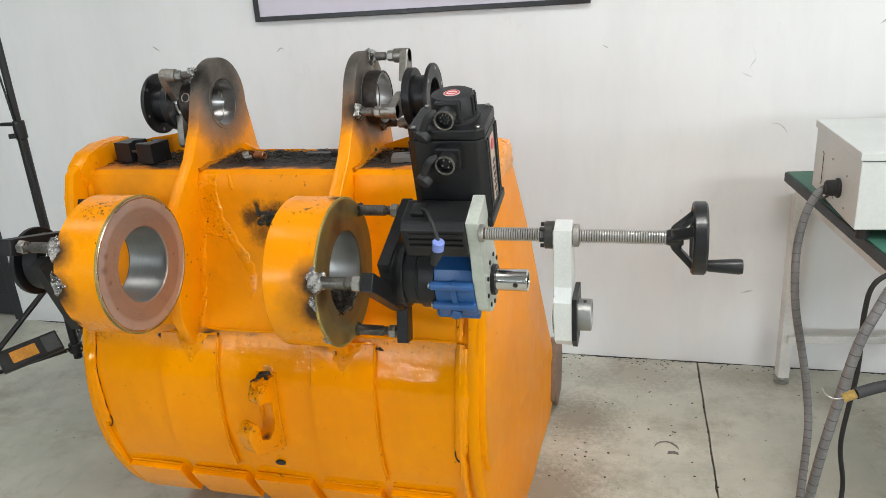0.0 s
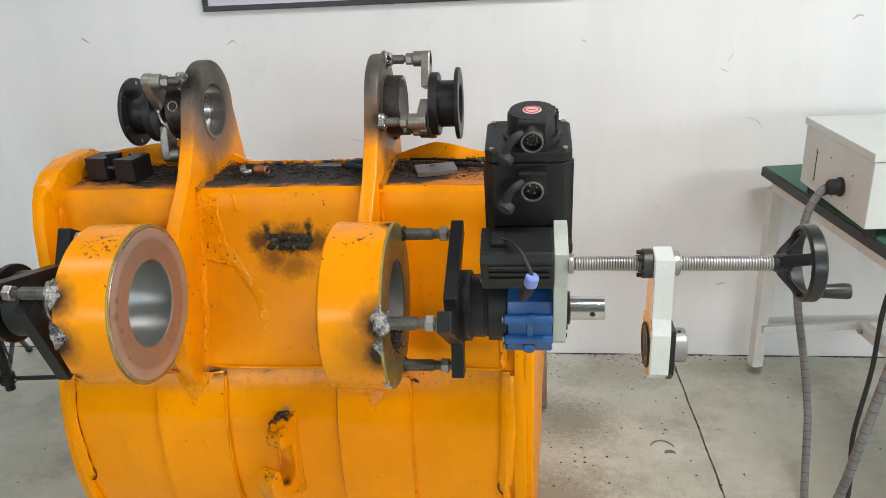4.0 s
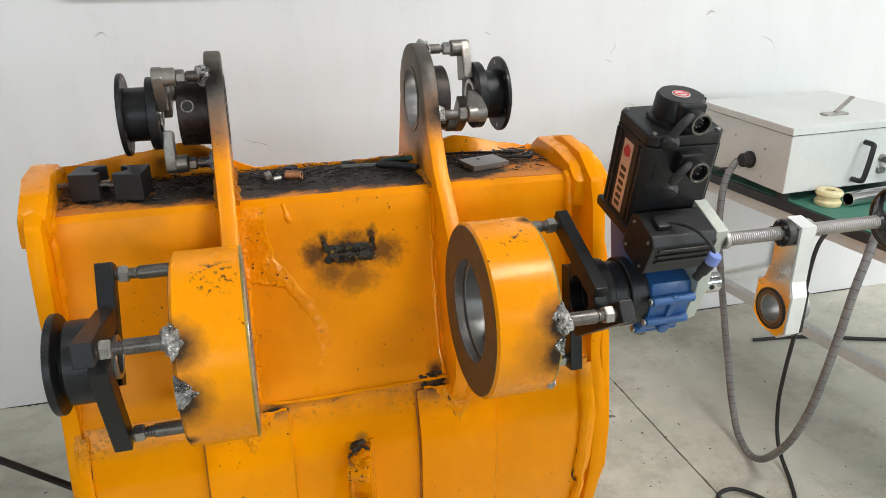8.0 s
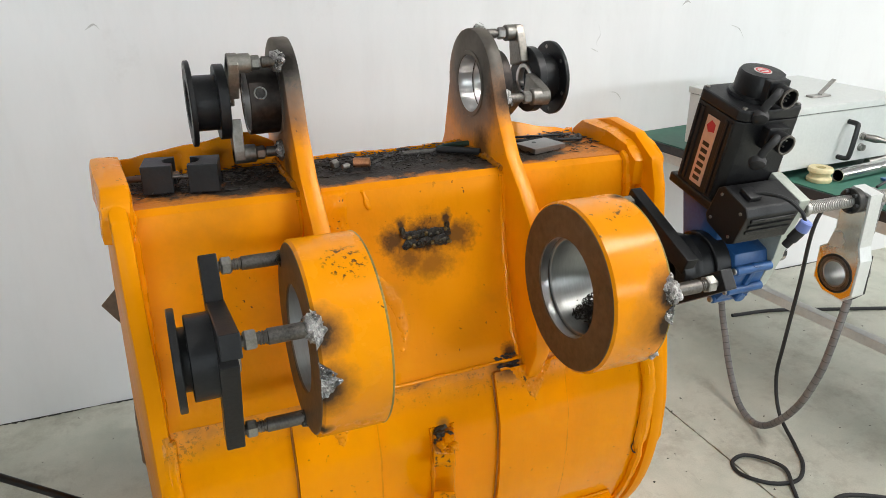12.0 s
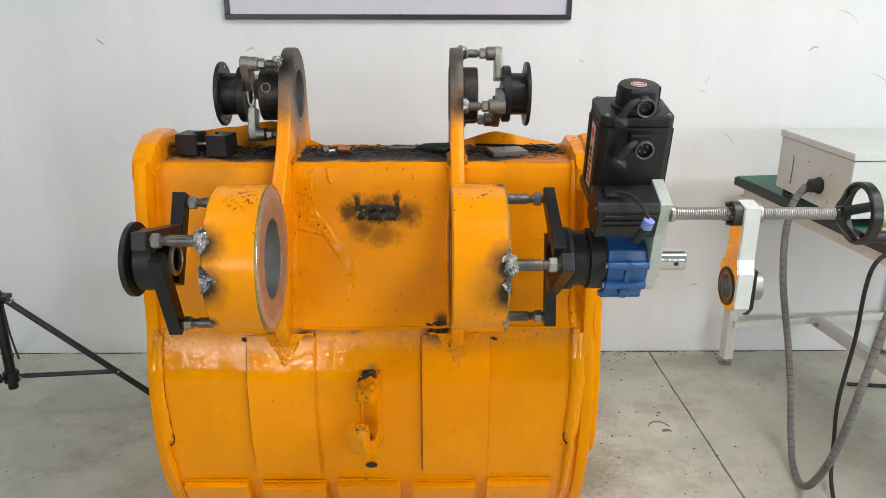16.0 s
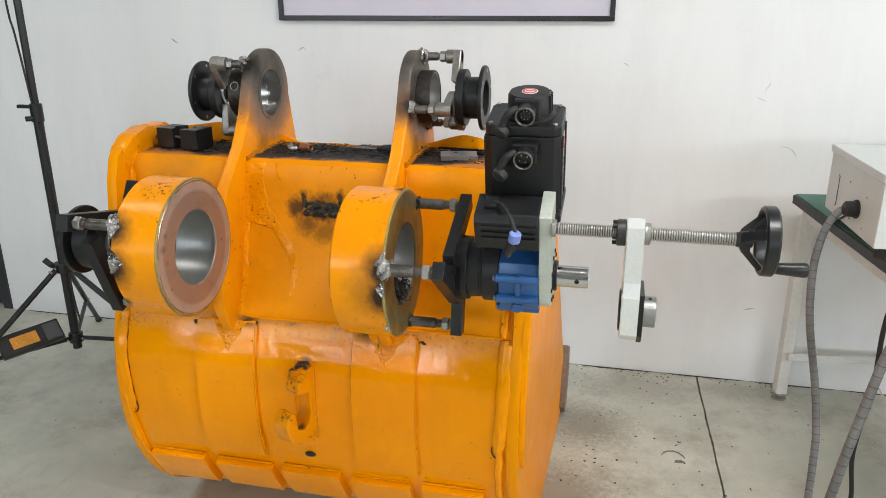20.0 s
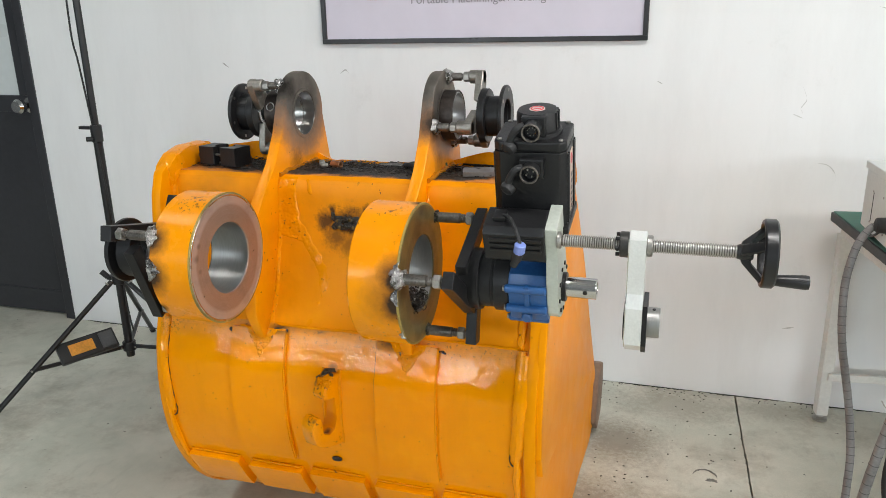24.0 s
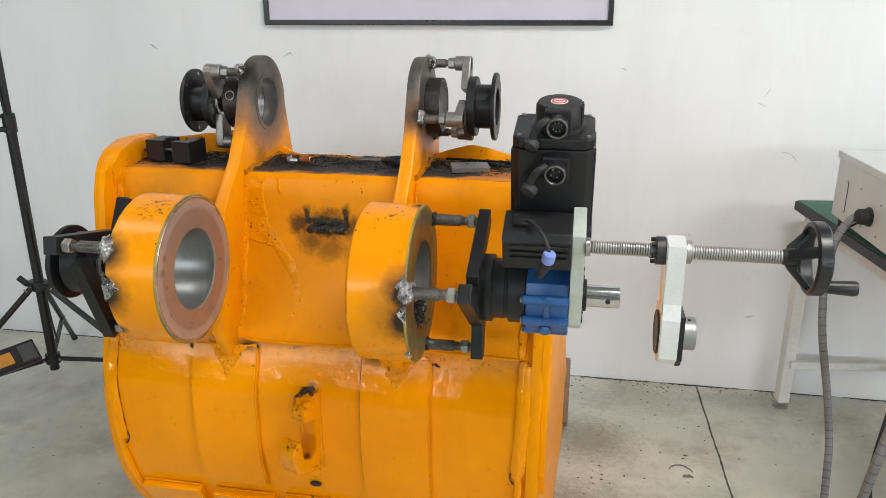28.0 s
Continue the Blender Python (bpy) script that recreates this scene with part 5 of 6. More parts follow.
for bx in (MX0 + 0.011, MX1 - 0.011):
    for bv in (MV0 + 0.011, MV1 - 0.011):
        mpart("corner_screw", rod((bx, bv, MU1 - 0.001), (bx, bv, MU1 + 0.003), 0.0042, 12, 0.0006), zinc, motor, "", True)
# connectors on the motor's front
for base_u, big in ((MU1 + 0.022, True), (MU0 + 0.125, False)):
    block = mpart("connector_block", box((mcx - 0.022, MV0 - (0.016 if not big else -0.014), base_u - 0.018), (mcx + 0.022, MV0 + 0.05, base_u + 0.02), 0.003), black_matt, motor)
    v0 = MV0 + 0.012 if big else MV0 - 0.014
    mpart("socket", ring((mcx, v0 - 0.024, base_u), (mcx, v0 + 0.01, base_u), 0.0165, 0.0135, 32), black_steel, block, "", True)
    mpart("socket_rim", ring((mcx, v0 - 0.026, base_u), (mcx, v0 - 0.021, base_u), 0.0172, 0.014, 32, 0.0006), stud_steel, block, "", True)
    mpart("socket_face", rod((mcx, v0 - 0.010, base_u), (mcx, v0 + 0.006, base_u), 0.0137, 28, 0.0003), rubber, block, "", True)
    n_pins = 8 if big else 4
    bm = None
    for k in range(n_pins):
        a = 2 * math.pi * k / n_pins + 0.5
        bm = rod((mcx + 0.0075 * math.cos(a), v0 - 0.017, base_u + 0.0075 * math.sin(a)), (mcx + 0.0075 * math.cos(a), v0 - 0.009, base_u + 0.0075 * math.sin(a)), 0.0012 if big else 0.0017, 8, 0.0003, bm)
    mpart("pins", bm, zinc, block, "", True)
    cap_bm = lathe([(0, 0.0), (0, 0.013), (0.003, 0.014), (0.012, 0.013), (0.015, 0.009), (0.016, 0)], (mcx - 0.038, v0 - 0.012, base_u - 0.028), (mcx - 0.046, v0 - 0.024, base_u - 0.036), 24)
    dust = mpart("dust_cap", cap_bm, rubber, block, "hanging rubber dust cap", True)
    mpart("cap_strap", sweep(smooth_line([(mcx - 0.014, v0 - 0.014, base_u + 0.01), (mcx - 0.026, v0 - 0.02, base_u + 0.006), (mcx - 0.036, v0 - 0.018, base_u - 0.010), (mcx - 0.042, v0 - 0.017, base_u - 0.028)], 5), 0.0068, 10), rubber, dust, "", True)
# maker's plate on the west side: plain bars stand for its lettering
lab = mpart("label_plate", box((MX0 - 0.0012, mcv - 0.015, MU0 + 0.012), (MX0 + 0.001, mcv + 0.015, MU1 - 0.034), 0.0006), label_bronze, motor, "pale bronze label strip with black print and a red mark")
lab2 = mpart("label_plate", box((MX1 - 0.001, mcv - 0.015, MU0 + 0.016), (MX1 + 0.0012, mcv + 0.015, MU1 - 0.034), 0.0006), label_bronze, motor, "pale bronze label strip with black print and a red mark")
for lab_k, xx in ((lab, MX0 - 0.0018), (lab2, MX1 + 0.0012)):
    bm = None
    for k in range(6):
        u0 = MU0 + 0.02 + 0.013 * k
        bm = box((xx, mcv - 0.008, u0), (xx + 0.0006, mcv + 0.008, u0 + 0.0072), 0, bm=bm)
    mpart("print_bars", bm, black_paint, lab_k)
    u0 = MU1 - 0.058
    mpart("print_mark", prism([(mcv - 0.010, u0), (mcv + 0.004, u0 - 0.004), (mcv + 0.011, u0 + 0.006), (mcv + 0.002, u0 + 0.018), (mcv - 0.009, u0 + 0.014)], xx, xx + 0.0006, 0), red_print, lab_k)
# blue bracket under the main motor
dpart("bracket", prism([(0.02, -0.03), (0.07, 0.0), (0.13, 0.09), (0.138, 0.118), (0.03, 0.118), (0.0, 0.06)], -0.486, -0.40, 0.008), blue_paint, None, "blue cast bracket", True)
# feed motor lead with its blue connector
lead = dpart("motor_lead", sweep(smooth_line([(-0.475, FV - 0.004, FU + 0.047), (-0.462, FV - 0.016, FU + 0.054), (-0.448, FV - 0.044, FU + 0.064), (-0.434, FV - 0.070, FU + 0.056), (-0.427, FV - 0.082, FU + 0.040)], 8), 0.0032, 8), rubber, None, "black motor lead", True)
dpart("blue_collar", rod((-0.427, FV - 0.082, FU + 0.046), (-0.431, FV - 0.084, FU + 0.027), 0.0105, 10, 0.002), plastic_blue, lead, "lavender blue connector collar", True)
dpart("plug", lathe([(0, 0.0095), (0.02, 0.009), (0.022, 0.007), (0.034, 0.007)], (-0.431, FV - 0.083, FU + 0.027), (-0.448, FV - 0.082, FU - 0.016), 18), rubber, lead, "", True)

# ---- feed screw, wheel and arm ----
WY, WZ = 1.193, 1.052
screw = part("feed_screw", rod((-0.372, WY, WZ), (-0.05, WY, WZ), 0.0095, 24), stud_steel, drive, "steel feed screw with a square thread")
bm = None
for k in range(76):
    x = -0.361 + k * 0.004
    bm = ring((x, WY, WZ), (x + 0.0024, WY, WZ), 0.0116, 0.0085, 24, 0.0005, bm)
part("thread", bm, bright_thread, screw, smooth=True)
part("screw_flange", ring((-0.373, WY, WZ), (-0.364, WY, WZ), 0.0155, 0.010), zinc, drive, smooth=True)
wheel = part("handwheel", ring((-0.032, WY, WZ), (-0.010, WY, WZ), 0.058, 0.048, 56, 0.005), black_paint, drive, "black plastic handwheel", True)
part("hub", lathe([(0, 0.0115), (0.004, 0.013), (0.018, 0.0145), (0.026, 0.012), (0.026, 0)], (-0.070, WY, WZ), (0, WY, WZ), 28), black_paint, wheel, "", True)
for k in range(3):
    # a dished spoke: from the hub, which stands west of the rim, out and east to the rim
    turn = Matrix.Translation((0, WY, WZ)) @ Matrix.Rotation(radians(120 * k - 90), 4, "X") @ Matrix(((0, 0, 1, 0), (0, 1, 0, 0), (1, 0, 0, 0), (0, 0, 0, 1)))
    part("spoke", prism([(0.006, -0.066), (0.018, -0.062), (0.051, -0.032), (0.051, -0.018), (0.018, -0.047), (0.006, -0.046)], -0.0085, 0.0085, 0.003, turn), black_paint, wheel, "", True)
part("crank_handle", lathe([(0, 0.008), (0.006, 0.0095), (0.05, 0.0125), (0.056, 0.0115), (0.057, 0)], (-0.01, WY, WZ - 0.046), (1, WY, WZ - 0.046), 24), black_paint, wheel, "", True)

RY, RZ = 1.203, 0.906


def pierced(outline, x0, x1, r):
    """A plate of a (y, z) outline with a round hole at the arm's bearing."""
    made = bmesh.new()
    rim_pts = arc(RY, RZ, r, 0, 345, 23)
    loops = []
    for pts in (outline, rim_pts):
        vs = [made.verts.new((x0, y, z)) for y, z in pts]
        loops += [made.edges.new((vs[k - 1], vs[k])) for k in range(len(vs))]
    bmesh.ops.triangle_fill(made, edges=loops, use_beauty=True)
    out = bmesh.ops.extrude_face_region(made, geom=made.faces[:])
    for v in out["geom"]:
        if isinstance(v, bmesh.types.BMVert):
            v.co.x = x1
    return made


arm_ob = part("steady_arm", pierced([(1.166, 1.068), (1.205, 1.075), (1.222, 1.058), (1.222, 0.99), (1.232, 0.955), (1.247, 0.945), (1.247, 0.882), (1.222, 0.863), (1.178, 0.860), (1.16, 0.876), (1.158, 0.945), (1.166, 0.97)], -0.2445, -0.2165, 0.0262), arm_white, drive, "milled aluminium steady arm")
part("arm_face", pierced([(1.169, 1.065), (1.204, 1.072), (1.219, 1.057), (1.219, 0.99), (1.229, 0.955), (1.244, 0.943), (1.244, 0.884), (1.221, 0.866), (1.179, 0.863), (1.163, 0.878), (1.161, 0.945), (1.169, 0.97)], -0.2465, -0.2446, 0.0262), arm_face, arm_ob, "brushed aluminium face")
part("bearing_seal", ring((-0.249, RY, RZ), (-0.244, RY, RZ), 0.0372, 0.0325), black_steel, arm_ob, smooth=True)
part("bearing_race", ring((-0.2485, RY, RZ), (-0.246, RY, RZ), 0.0325, 0.0262), stud_steel, arm_ob, smooth=True)
part("bearing_inner", ring((-0.2475, RY, RZ), (-0.188, RY, RZ), 0.0263, 0.0225), honed, arm_ob, smooth=True)
part("rear_flange", pierced([(1.163, 0.95), (1.24, 0.95), (1.246, 0.938), (1.246, 0.876), (1.222, 0.858), (1.18, 0.856), (1.162, 0.875)], -0.2162, -0.208, 0.0262), black_steel, arm_ob)
collar = part("collar", ring((-0.209, RY, RZ), (-0.186, RY, RZ), 0.0275, 0.0235), honed, arm_ob, "bright steel collar", True)
part("grub_screw", rod((-0.197, RY - 0.006, RZ + 0.0255), (-0.197, RY - 0.006, RZ + 0.0285), 0.003, 12, 0.0003), black_steel, collar)
nutf = part("screw_nut", ring((-0.262, WY, WZ), (-0.246, WY, WZ), 0.023, 0.0105, 40), dark_nut, arm_ob, "dark flanged screw nut", True)
for k in range(6):
    a = radians(60 * k + 10)
    part("cap_screw", rod((-0.269, WY + 0.0175 * math.cos(a), WZ + 0.0175 * math.sin(a)), (-0.26, WY + 0.0175 * math.cos(a), WZ + 0.0175 * math.sin(a)), 0.0036, 12, 0.0006), black_steel, nutf, "", True)
part("screw_nut", ring((-0.216, WY, WZ), (-0.206, WY, WZ), 0.019, 0.0105, 32), zinc, arm_ob, smooth=True)


# ---- on the bucket's ledge ----
TOP = 1.0745


def clamp_block(x, y, turn, side, label):
    """A blackened half clamp with a half-round cut down the side that faces its twin."""
    w, d, h, r = 0.05, 0.062, 0.049, 0.018
    ob = thing("clamp_block", label, "block", "clamp blocks", (x, y, TOP))
    ob.rotation_euler = (0, 0, radians(turn))
    line = [(-w / 2, -d / 2), (w / 2, -d / 2)] + arc(w / 2, 0.004, r, 270, 90, 16) + [(w / 2, d / 2), (-w / 2, d / 2)]
    line = [(px * side, py) for px, py in line]
    part("body", upright(line, 0, h, 0.0012), black_steel, ob)
    part("bolt", rod((side * w * 0.3, -0.021, h * 0.55), (side * (w / 2 + 0.013), -0.021, h * 0.55), 0.0035, 12), stud_steel, ob, "", True)
    return ob


clamp_block(-1.378, 1.648, -9, 1, "blackened steel half clamp block on the ledge")
clamp_block(-1.303, 1.632, -10, -1, "blackened steel half clamp block on the ledge")


def single(name, bm, mat, label, category, group="", smooth=True):
    return tagged(part(name, bm, mat, None, label, smooth), label, category, group)


single("round_bar", rod((-1.455, 1.66, TOP + 0.018), (-1.345, 1.668, TOP + 0.018), 0.006, 14), rusty_steel, "short rusty round bar behind the clamp blocks", "bar")
single("bushing", ring((-1.03, 1.652, TOP + 0.009), (-1.0, 1.640, TOP + 0.009), 0.0095, 0.005, 20), copper, "small coppery bushing lying in the grime", "bushing")
single("hexagon_nut", nut((-1.07, 1.66, TOP + 0.006), (-1.058, 1.665, TOP + 0.008), 0.016), zinc, "loose bright nut lying in the grime", "nut")
single("set_screw", rod((-1.055, 1.64, TOP + 0.006), (-1.04, 1.648, TOP + 0.006), 0.005, 14), zinc, "short steel screw lying in the grime", "screw")
steel_plate = thing("steel_plate", "small bright steel plate with a drilled hole", "plate", place=(-0.628, 1.645, TOP - 0.001))
steel_plate.rotation_euler = (0, 0, radians(14))
part("body", box((-0.045, -0.032, 0), (0.04, 0.03, 0.011), 0.0008), plain("dull bright steel", (0.3, 0.29, 0.28), 0.4, 0.9, 0.1, 40), steel_plate)
part("hole", rod((-0.008, 0.012, 0.0105), (-0.008, 0.012, 0.0114), 0.005, 16, 0.0001), black_steel, steel_plate)
single("hex_key", sweep(smooth_line([(-0.66, 1.70, TOP + 0.004), (-0.6, 1.685, TOP + 0.004), (-0.54, 1.668, TOP + 0.004), (-0.523, 1.665, TOP + 0.004), (-0.512, 1.675, TOP + 0.004), (-0.505, 1.695, TOP + 0.004)], 6), 0.0042, 6), black_steel, "long dark hexagon key lying on the ledge", "hex key", smooth=False)
single("hex_key", sweep(smooth_line([(-0.7, 1.735, TOP + 0.004), (-0.62, 1.725, TOP + 0.004), (-0.55, 1.712, TOP + 0.004), (-0.54, 1.70, TOP + 0.004)], 6), 0.003, 6), black_steel, "thin dark hexagon key lying on the ledge", "hex key", smooth=False)
pliers = thing("pliers", "pliers with dark green and black grips lying in grime", "pliers", place=(-0.86, 1.695, TOP))
part("grip", sweep(smooth_line([(0.02, 0.003, 0.006), (0.06, 0.012, 0.007), (0.1, 0.012, 0.007), (0.125, 0.006, 0.007)], 6), lambda k: 0.0065 if k > 1 else 0.004, 10), plier_green, pliers, "dark green grip", True)
part("grip", sweep(smooth_line([(0.015, -0.004, 0.006), (0.045, -0.022, 0.007), (0.075, -0.04, 0.007), (0.09, -0.055, 0.007)], 6), lambda k: 0.0065 if k > 1 else 0.004, 10), rubber, pliers, "black grip", True)
part("jaw", prism([(-0.004, 0.001), (0.006, 0.001), (0.005, 0.007), (-0.003, 0.007)], -0.055, 0.02, 0.002, Matrix.Rotation(radians(-4), 4, "Z")), stud_steel, pliers, "worn steel jaws")
# swarf and crumbs
bm = bmesh.new()
for k in range(1700):
    x, y = random.uniform(BX0 + 0.02, BX1 - 0.03), random.triangular(1.585, 1.755, 1.70)
    if any(x0 - 0.01 < x < x1 + 0.01 for x0, x1 in EARS):
        continue
    n, a = random.triangular(0.001, 0.012, 0.0015), random.uniform(0, math.pi)
    d = Vector((math.cos(a), math.sin(a), 0)) * n
    u = Vector((-math.sin(a), math.cos(a), 0)) * random.uniform(0.0006, 0.0016)
    z = TOP + random.uniform(-0.001, 0.003)
    p = Vector((x, y, z))
    t = [bm.verts.new(q) for q in (p - d - u, p + d - u, p + d + u, p - d + u)]
    t2 = [bm.verts.new(q.co + Vector((0, 0, random.uniform(0.0005, 0.0016)))) for q in t]
    bm.faces.new(t2)
    for j in range(4):
        bm.faces.new((t[j - 1], t[j], t2[j], t2[j - 1]))
tagged(part("swarf", bm, swarf_mat, None, "dark steel chips strewn over the ledge", False, "stuff"), "dark steel chips strewn over the bucket's ledge", "swarf")
bm = None
for k in range(46):
    x, y = random.choice(((-1.22, 1.66), (-1.1, 1.72), (-0.96, 1.72), (-0.8, 1.7), (-0.56, 1.70)))
    bm = blob((x + random.gauss(0, 0.035), min(1.75, y + random.gauss(0, 0.025)), TOP - 0.002), (random.uniform(0.006, 0.02), random.uniform(0.005, 0.014), random.uniform(0.002, 0.005)), k * 1.3, 0.6, bm, 1)
tagged(part("grime_lump", bm, grime, None, "lumps of black oily grime on the ledge", True, "stuff"), "lumps of black oily grime on the bucket's ledge", "grime")


def curls(centre, spread, count, name, label, radius):
    """A nest of curled chips."""
    made = None
    for k in range(count):
        c0 = Vector(centre) + Vector((random.gauss(0, spread[0]), random.gauss(0, spread[1]), abs(random.gauss(0, spread[2]))))
        ax = Vector((random.uniform(-1, 1), random.uniform(-1, 1), random.uniform(-1, 1))).normalized()
        side = ax.orthogonal().normalized()
        up = ax.cross(side)
        r = random.uniform(0.6, 1.3) * radius
        pts = [c0 + side * r * math.cos(j * 0.9) + up * r * math.sin(j * 0.9) + ax * j * 0.0011 for j in range(random.randint(6, 14))]
        made = sweep(pts, 0.0013, 4, made)
    return tagged(part(name, made, swarf_mat, None, label, True, "stuff"), label, "swarf")


curls((-0.698, AY, AZ - 0.074), (0.014, 0.026, 0.013), 230, "swarf", "nest of dark curled chips lying in the boss bore", 0.005)

# ---- welds on the bosses ----
def torn_weld(x_edge, inward, mid_deg, half, wide, seed):
    """A torn silvery weld scar on a boss: widest at the boss's edge, running to a blunt point."""
    bm = bmesh.new()
    nu, ns = 26, 40
    rows = []
    for i in range(ns + 1):
        s = -1 + 2 * i / ns
        w = wide * max(0.06, 1 - abs(s) ** 1.4) * (1 + 0.25 * noise.noise((seed, s * 4, 0)))
        row = []
        for j in range(nu + 1):
            u = j / nu
            x = x_edge + inward * (u * w - 0.002)
            rim_in = min(1.0, 5 * (1 - u), 5 * (1 - abs(s)))
            p = Vector((x * 1.0, s * half, seed))
            h = -0.0015 + rim_in * (0.0035 + 0.0045 * abs(noise.noise(p * 130)) + 0.003 * noise.noise(p * 310) + 0.0025 * noise.noise(p * 60))
            a = radians(mid_deg) + s * half / 0.1472
            row.append(bm.verts.new((x, AY + (0.1472 + h) * math.cos(a), AZ + (0.1472 + h) * math.sin(a))))
        rows.append(row)
    for r0, r1 in zip(rows, rows[1:]):
        for j in range(nu):
            bm.faces.new((r0[j], r0[j + 1], r1[j + 1], r1[j]))
    return part("weld_bead", bm, weld_metal, bucket, "silvery torn weld scar on the boss", True)


torn_weld(-1.224, 1, 148, 0.028, 0.019, 5.0)
torn_weld(-1.224, 1, 176, 0.028, 0.03, 6.0)
torn_weld(-0.666, -1, 162, 0.024, 0.02, 7.0)
torn_weld(-0.666, -1, 180, 0.020, 0.018, 8.0)
torn_weld(-0.666, -1, 218, 0.014, 0.012, 9.0)
# a welded chevron at the foot of each ear
for x0, x1 in EARS:
    xm = (x0 + x1) / 2

    def shell_y(z):
        return skin(0.0, 180 - math.degrees(math.asin((z - CZ) / CR)), 180, 1)[0][0]

    bm = bmesh.new()
    bmesh.ops.create_grid(bm, x_segments=64, y_segments=56, size=0.5)
    for v in bm.verts:
        x, z = v.co.x * 0.13, 0.612 + (v.co.y + 0.5) * 0.094
        q = Vector((xm + x, 0, z))
        half = 0.047 * max(0.0, (z - 0.622) / 0.074) + 0.006 * noise.noise(q * 60)
        lump = 0.5 + 0.5 * noise.noise(q * 85) + 0.45 * noise.noise(q * 210)
        rise = max(0.0, min(1.0, (half - abs(x)) / 0.011))
        edge_bead = max(0.0, 1 - ((half - abs(x) - 0.006) / 0.007) ** 2)
        h = -0.004 + rise * (0.003 + 0.0058 * lump) + edge_bead * rise * 0.0012
        v.co = Vector((xm + x, shell_y(z) - 0.0115 - h, z))
    part("gusset_weld", bm, weld_paint, bucket, "lumpy chevron of weld at the ear's foot", True)

# ---- bucket mouth ----
for x, lab in ((-0.40, "worn brown steel side cutter at the bucket's mouth"), (-1.512, "worn brown steel side cutter at the bucket's mouth")):
    part("side_cutter", prism([(2.26, 0.08), (2.29, 0.215), (2.39, 0.25), (2.47, 0.22), (2.49, 0.13), (2.44, 0.03), (2.33, 0.02)], x - 0.02, x + 0.02, 0.008), rusty_steel, bucket, lab, True)
part("cutting_lip", prism([(2.20, 0.05), (2.24, 0.085), (2.43, 0.20), (2.44, 0.185), (2.25, 0.05)], -1.50, -0.43, 0.003), rusty_steel, bucket, "worn brown cutting lip")
single("cardboard_sheet", box((-0.10, -0.004, -0.10), (0.10, 0.004, 0.10), 0.001, Matrix.Translation((-1.46, 2.40, 0.50)) @ Matrix.Rotation(radians(-35), 4, "Z") @ Matrix.Rotation(radians(43), 4, "Y")), rusty_steel, "brown board standing in the bucket's mouth", "board", smooth=False)

# ---- control box on the bench ----
cb = thing("control_box", "light grey steel control box with a black handle", "control box", place=(0.394, 1.963, BH))
cb.rotation_euler = (0, 0, radians(2.6))
W, D, H = 0.51, 0.421, 0.201
part("body", box((0, 0, 0.03), (W, D, H), 0.003), box_grey, cb)
part("lid", box((-0.005, -0.005, H + 0.002), (W + 0.005, D + 0.005, H + 0.024), 0.003), box_grey, cb, "flat grey lid")
part("lid_gap", box((0.002, 0.002, H - 0.001), (W - 0.002, D - 0.002, H + 0.003), 0), black_steel, cb)
for fx in (0.03, W - 0.03):
    for fy in (0.03, D - 0.03):
        part("foot", rod((fx, fy, 0), (fx, fy, 0.031), 0.016, 18), rubber, cb)
part("handle", sweep(smooth_line([(0.245, -0.002, 0.053), (0.245, -0.03, 0.055), (0.25, -0.038, 0.068), (0.262, -0.038, 0.148), (0.266, -0.03, 0.162), (0.266, -0.002, 0.164)], 6), 0.008, 8), black_paint, cb, "black grab handle", True)
part("socket", lathe([(0, 0.026), (0.006, 0.026), (0.008, 0.022), (0.03, 0.021), (0.034, 0.017), (0.034, 0)], (0, 0.155, 0.094), (-0.1, 0.155, 0.094), 24), rubber, cb, "round black cable socket", True)
part("panel_slit", box((-0.0012, 0.325, 0.062), (0.0005, 0.328, 0.148), 0), black_steel, cb)
for sy, sz in ((0.332, 0.15), (0.332, 0.06), (0.235, 0.152), (0.1, 0.14), (0.1, 0.055), (0.2, 0.055)):
    part("screw", rod((-0.002, sy, sz), (0.001, sy, sz), 0.0032, 10, 0.0003), zinc, cb)
for k, (sx, sz) in enumerate(((0.345, 0.073), (0.345, 0.108))):
    part("socket", lathe([(0, 0.013), (0.004, 0.013), (0.005, 0.010), (0.014, 0.010), (0.015, 0)], (sx, 0, sz), (sx, -0.1, sz), 18), zinc, cb, "", True)
plug = part("plug", lathe([(0, 0.011), (0.03, 0.012), (0.045, 0.009), (0.06, 0.007)], (0.345, -0.012, 0.108), (0.40, -0.1, 0.098), 16), zinc, cb, "", True)
latch = part("latch", box((0.20, 0.09, H + 0.024), (0.28, 0.12, H + 0.03), 0.001, None), zinc, cb, "raised toggle latch")
part("lever", box((0, -0.008, 0), (0.07, 0.008, 0.004), 0.001, Matrix.Translation((0.245, 0.105, H + 0.03)) @ Matrix.Rotation(radians(-38), 4, "Y")), zinc, latch)

# ---- things on the bench ----
rings_ob = thing("nylon_roller", "cream nylon grooved roller on the bench mat", "roller", place=(0.522, 1.925, BH))
part("body", lathe([(0, 0.015), (0, 0.034), (0.004, 0.037), (0.012, 0.037), (0.018, 0.031), (0.026, 0.031), (0.032, 0.037), (0.04, 0.037), (0.044, 0.034), (0.044, 0.015)], (0, 0, 0), (0, 0, 1), 32, True), cream, rings_ob, smooth=True)
tube = single("chrome_tube", ring((0.563, 1.895, BH + 0.021), (1.12, 1.96, BH + 0.021), 0.0205, 0.017, 28), chrome, "bright chromed tube lying across the bench", "tube")
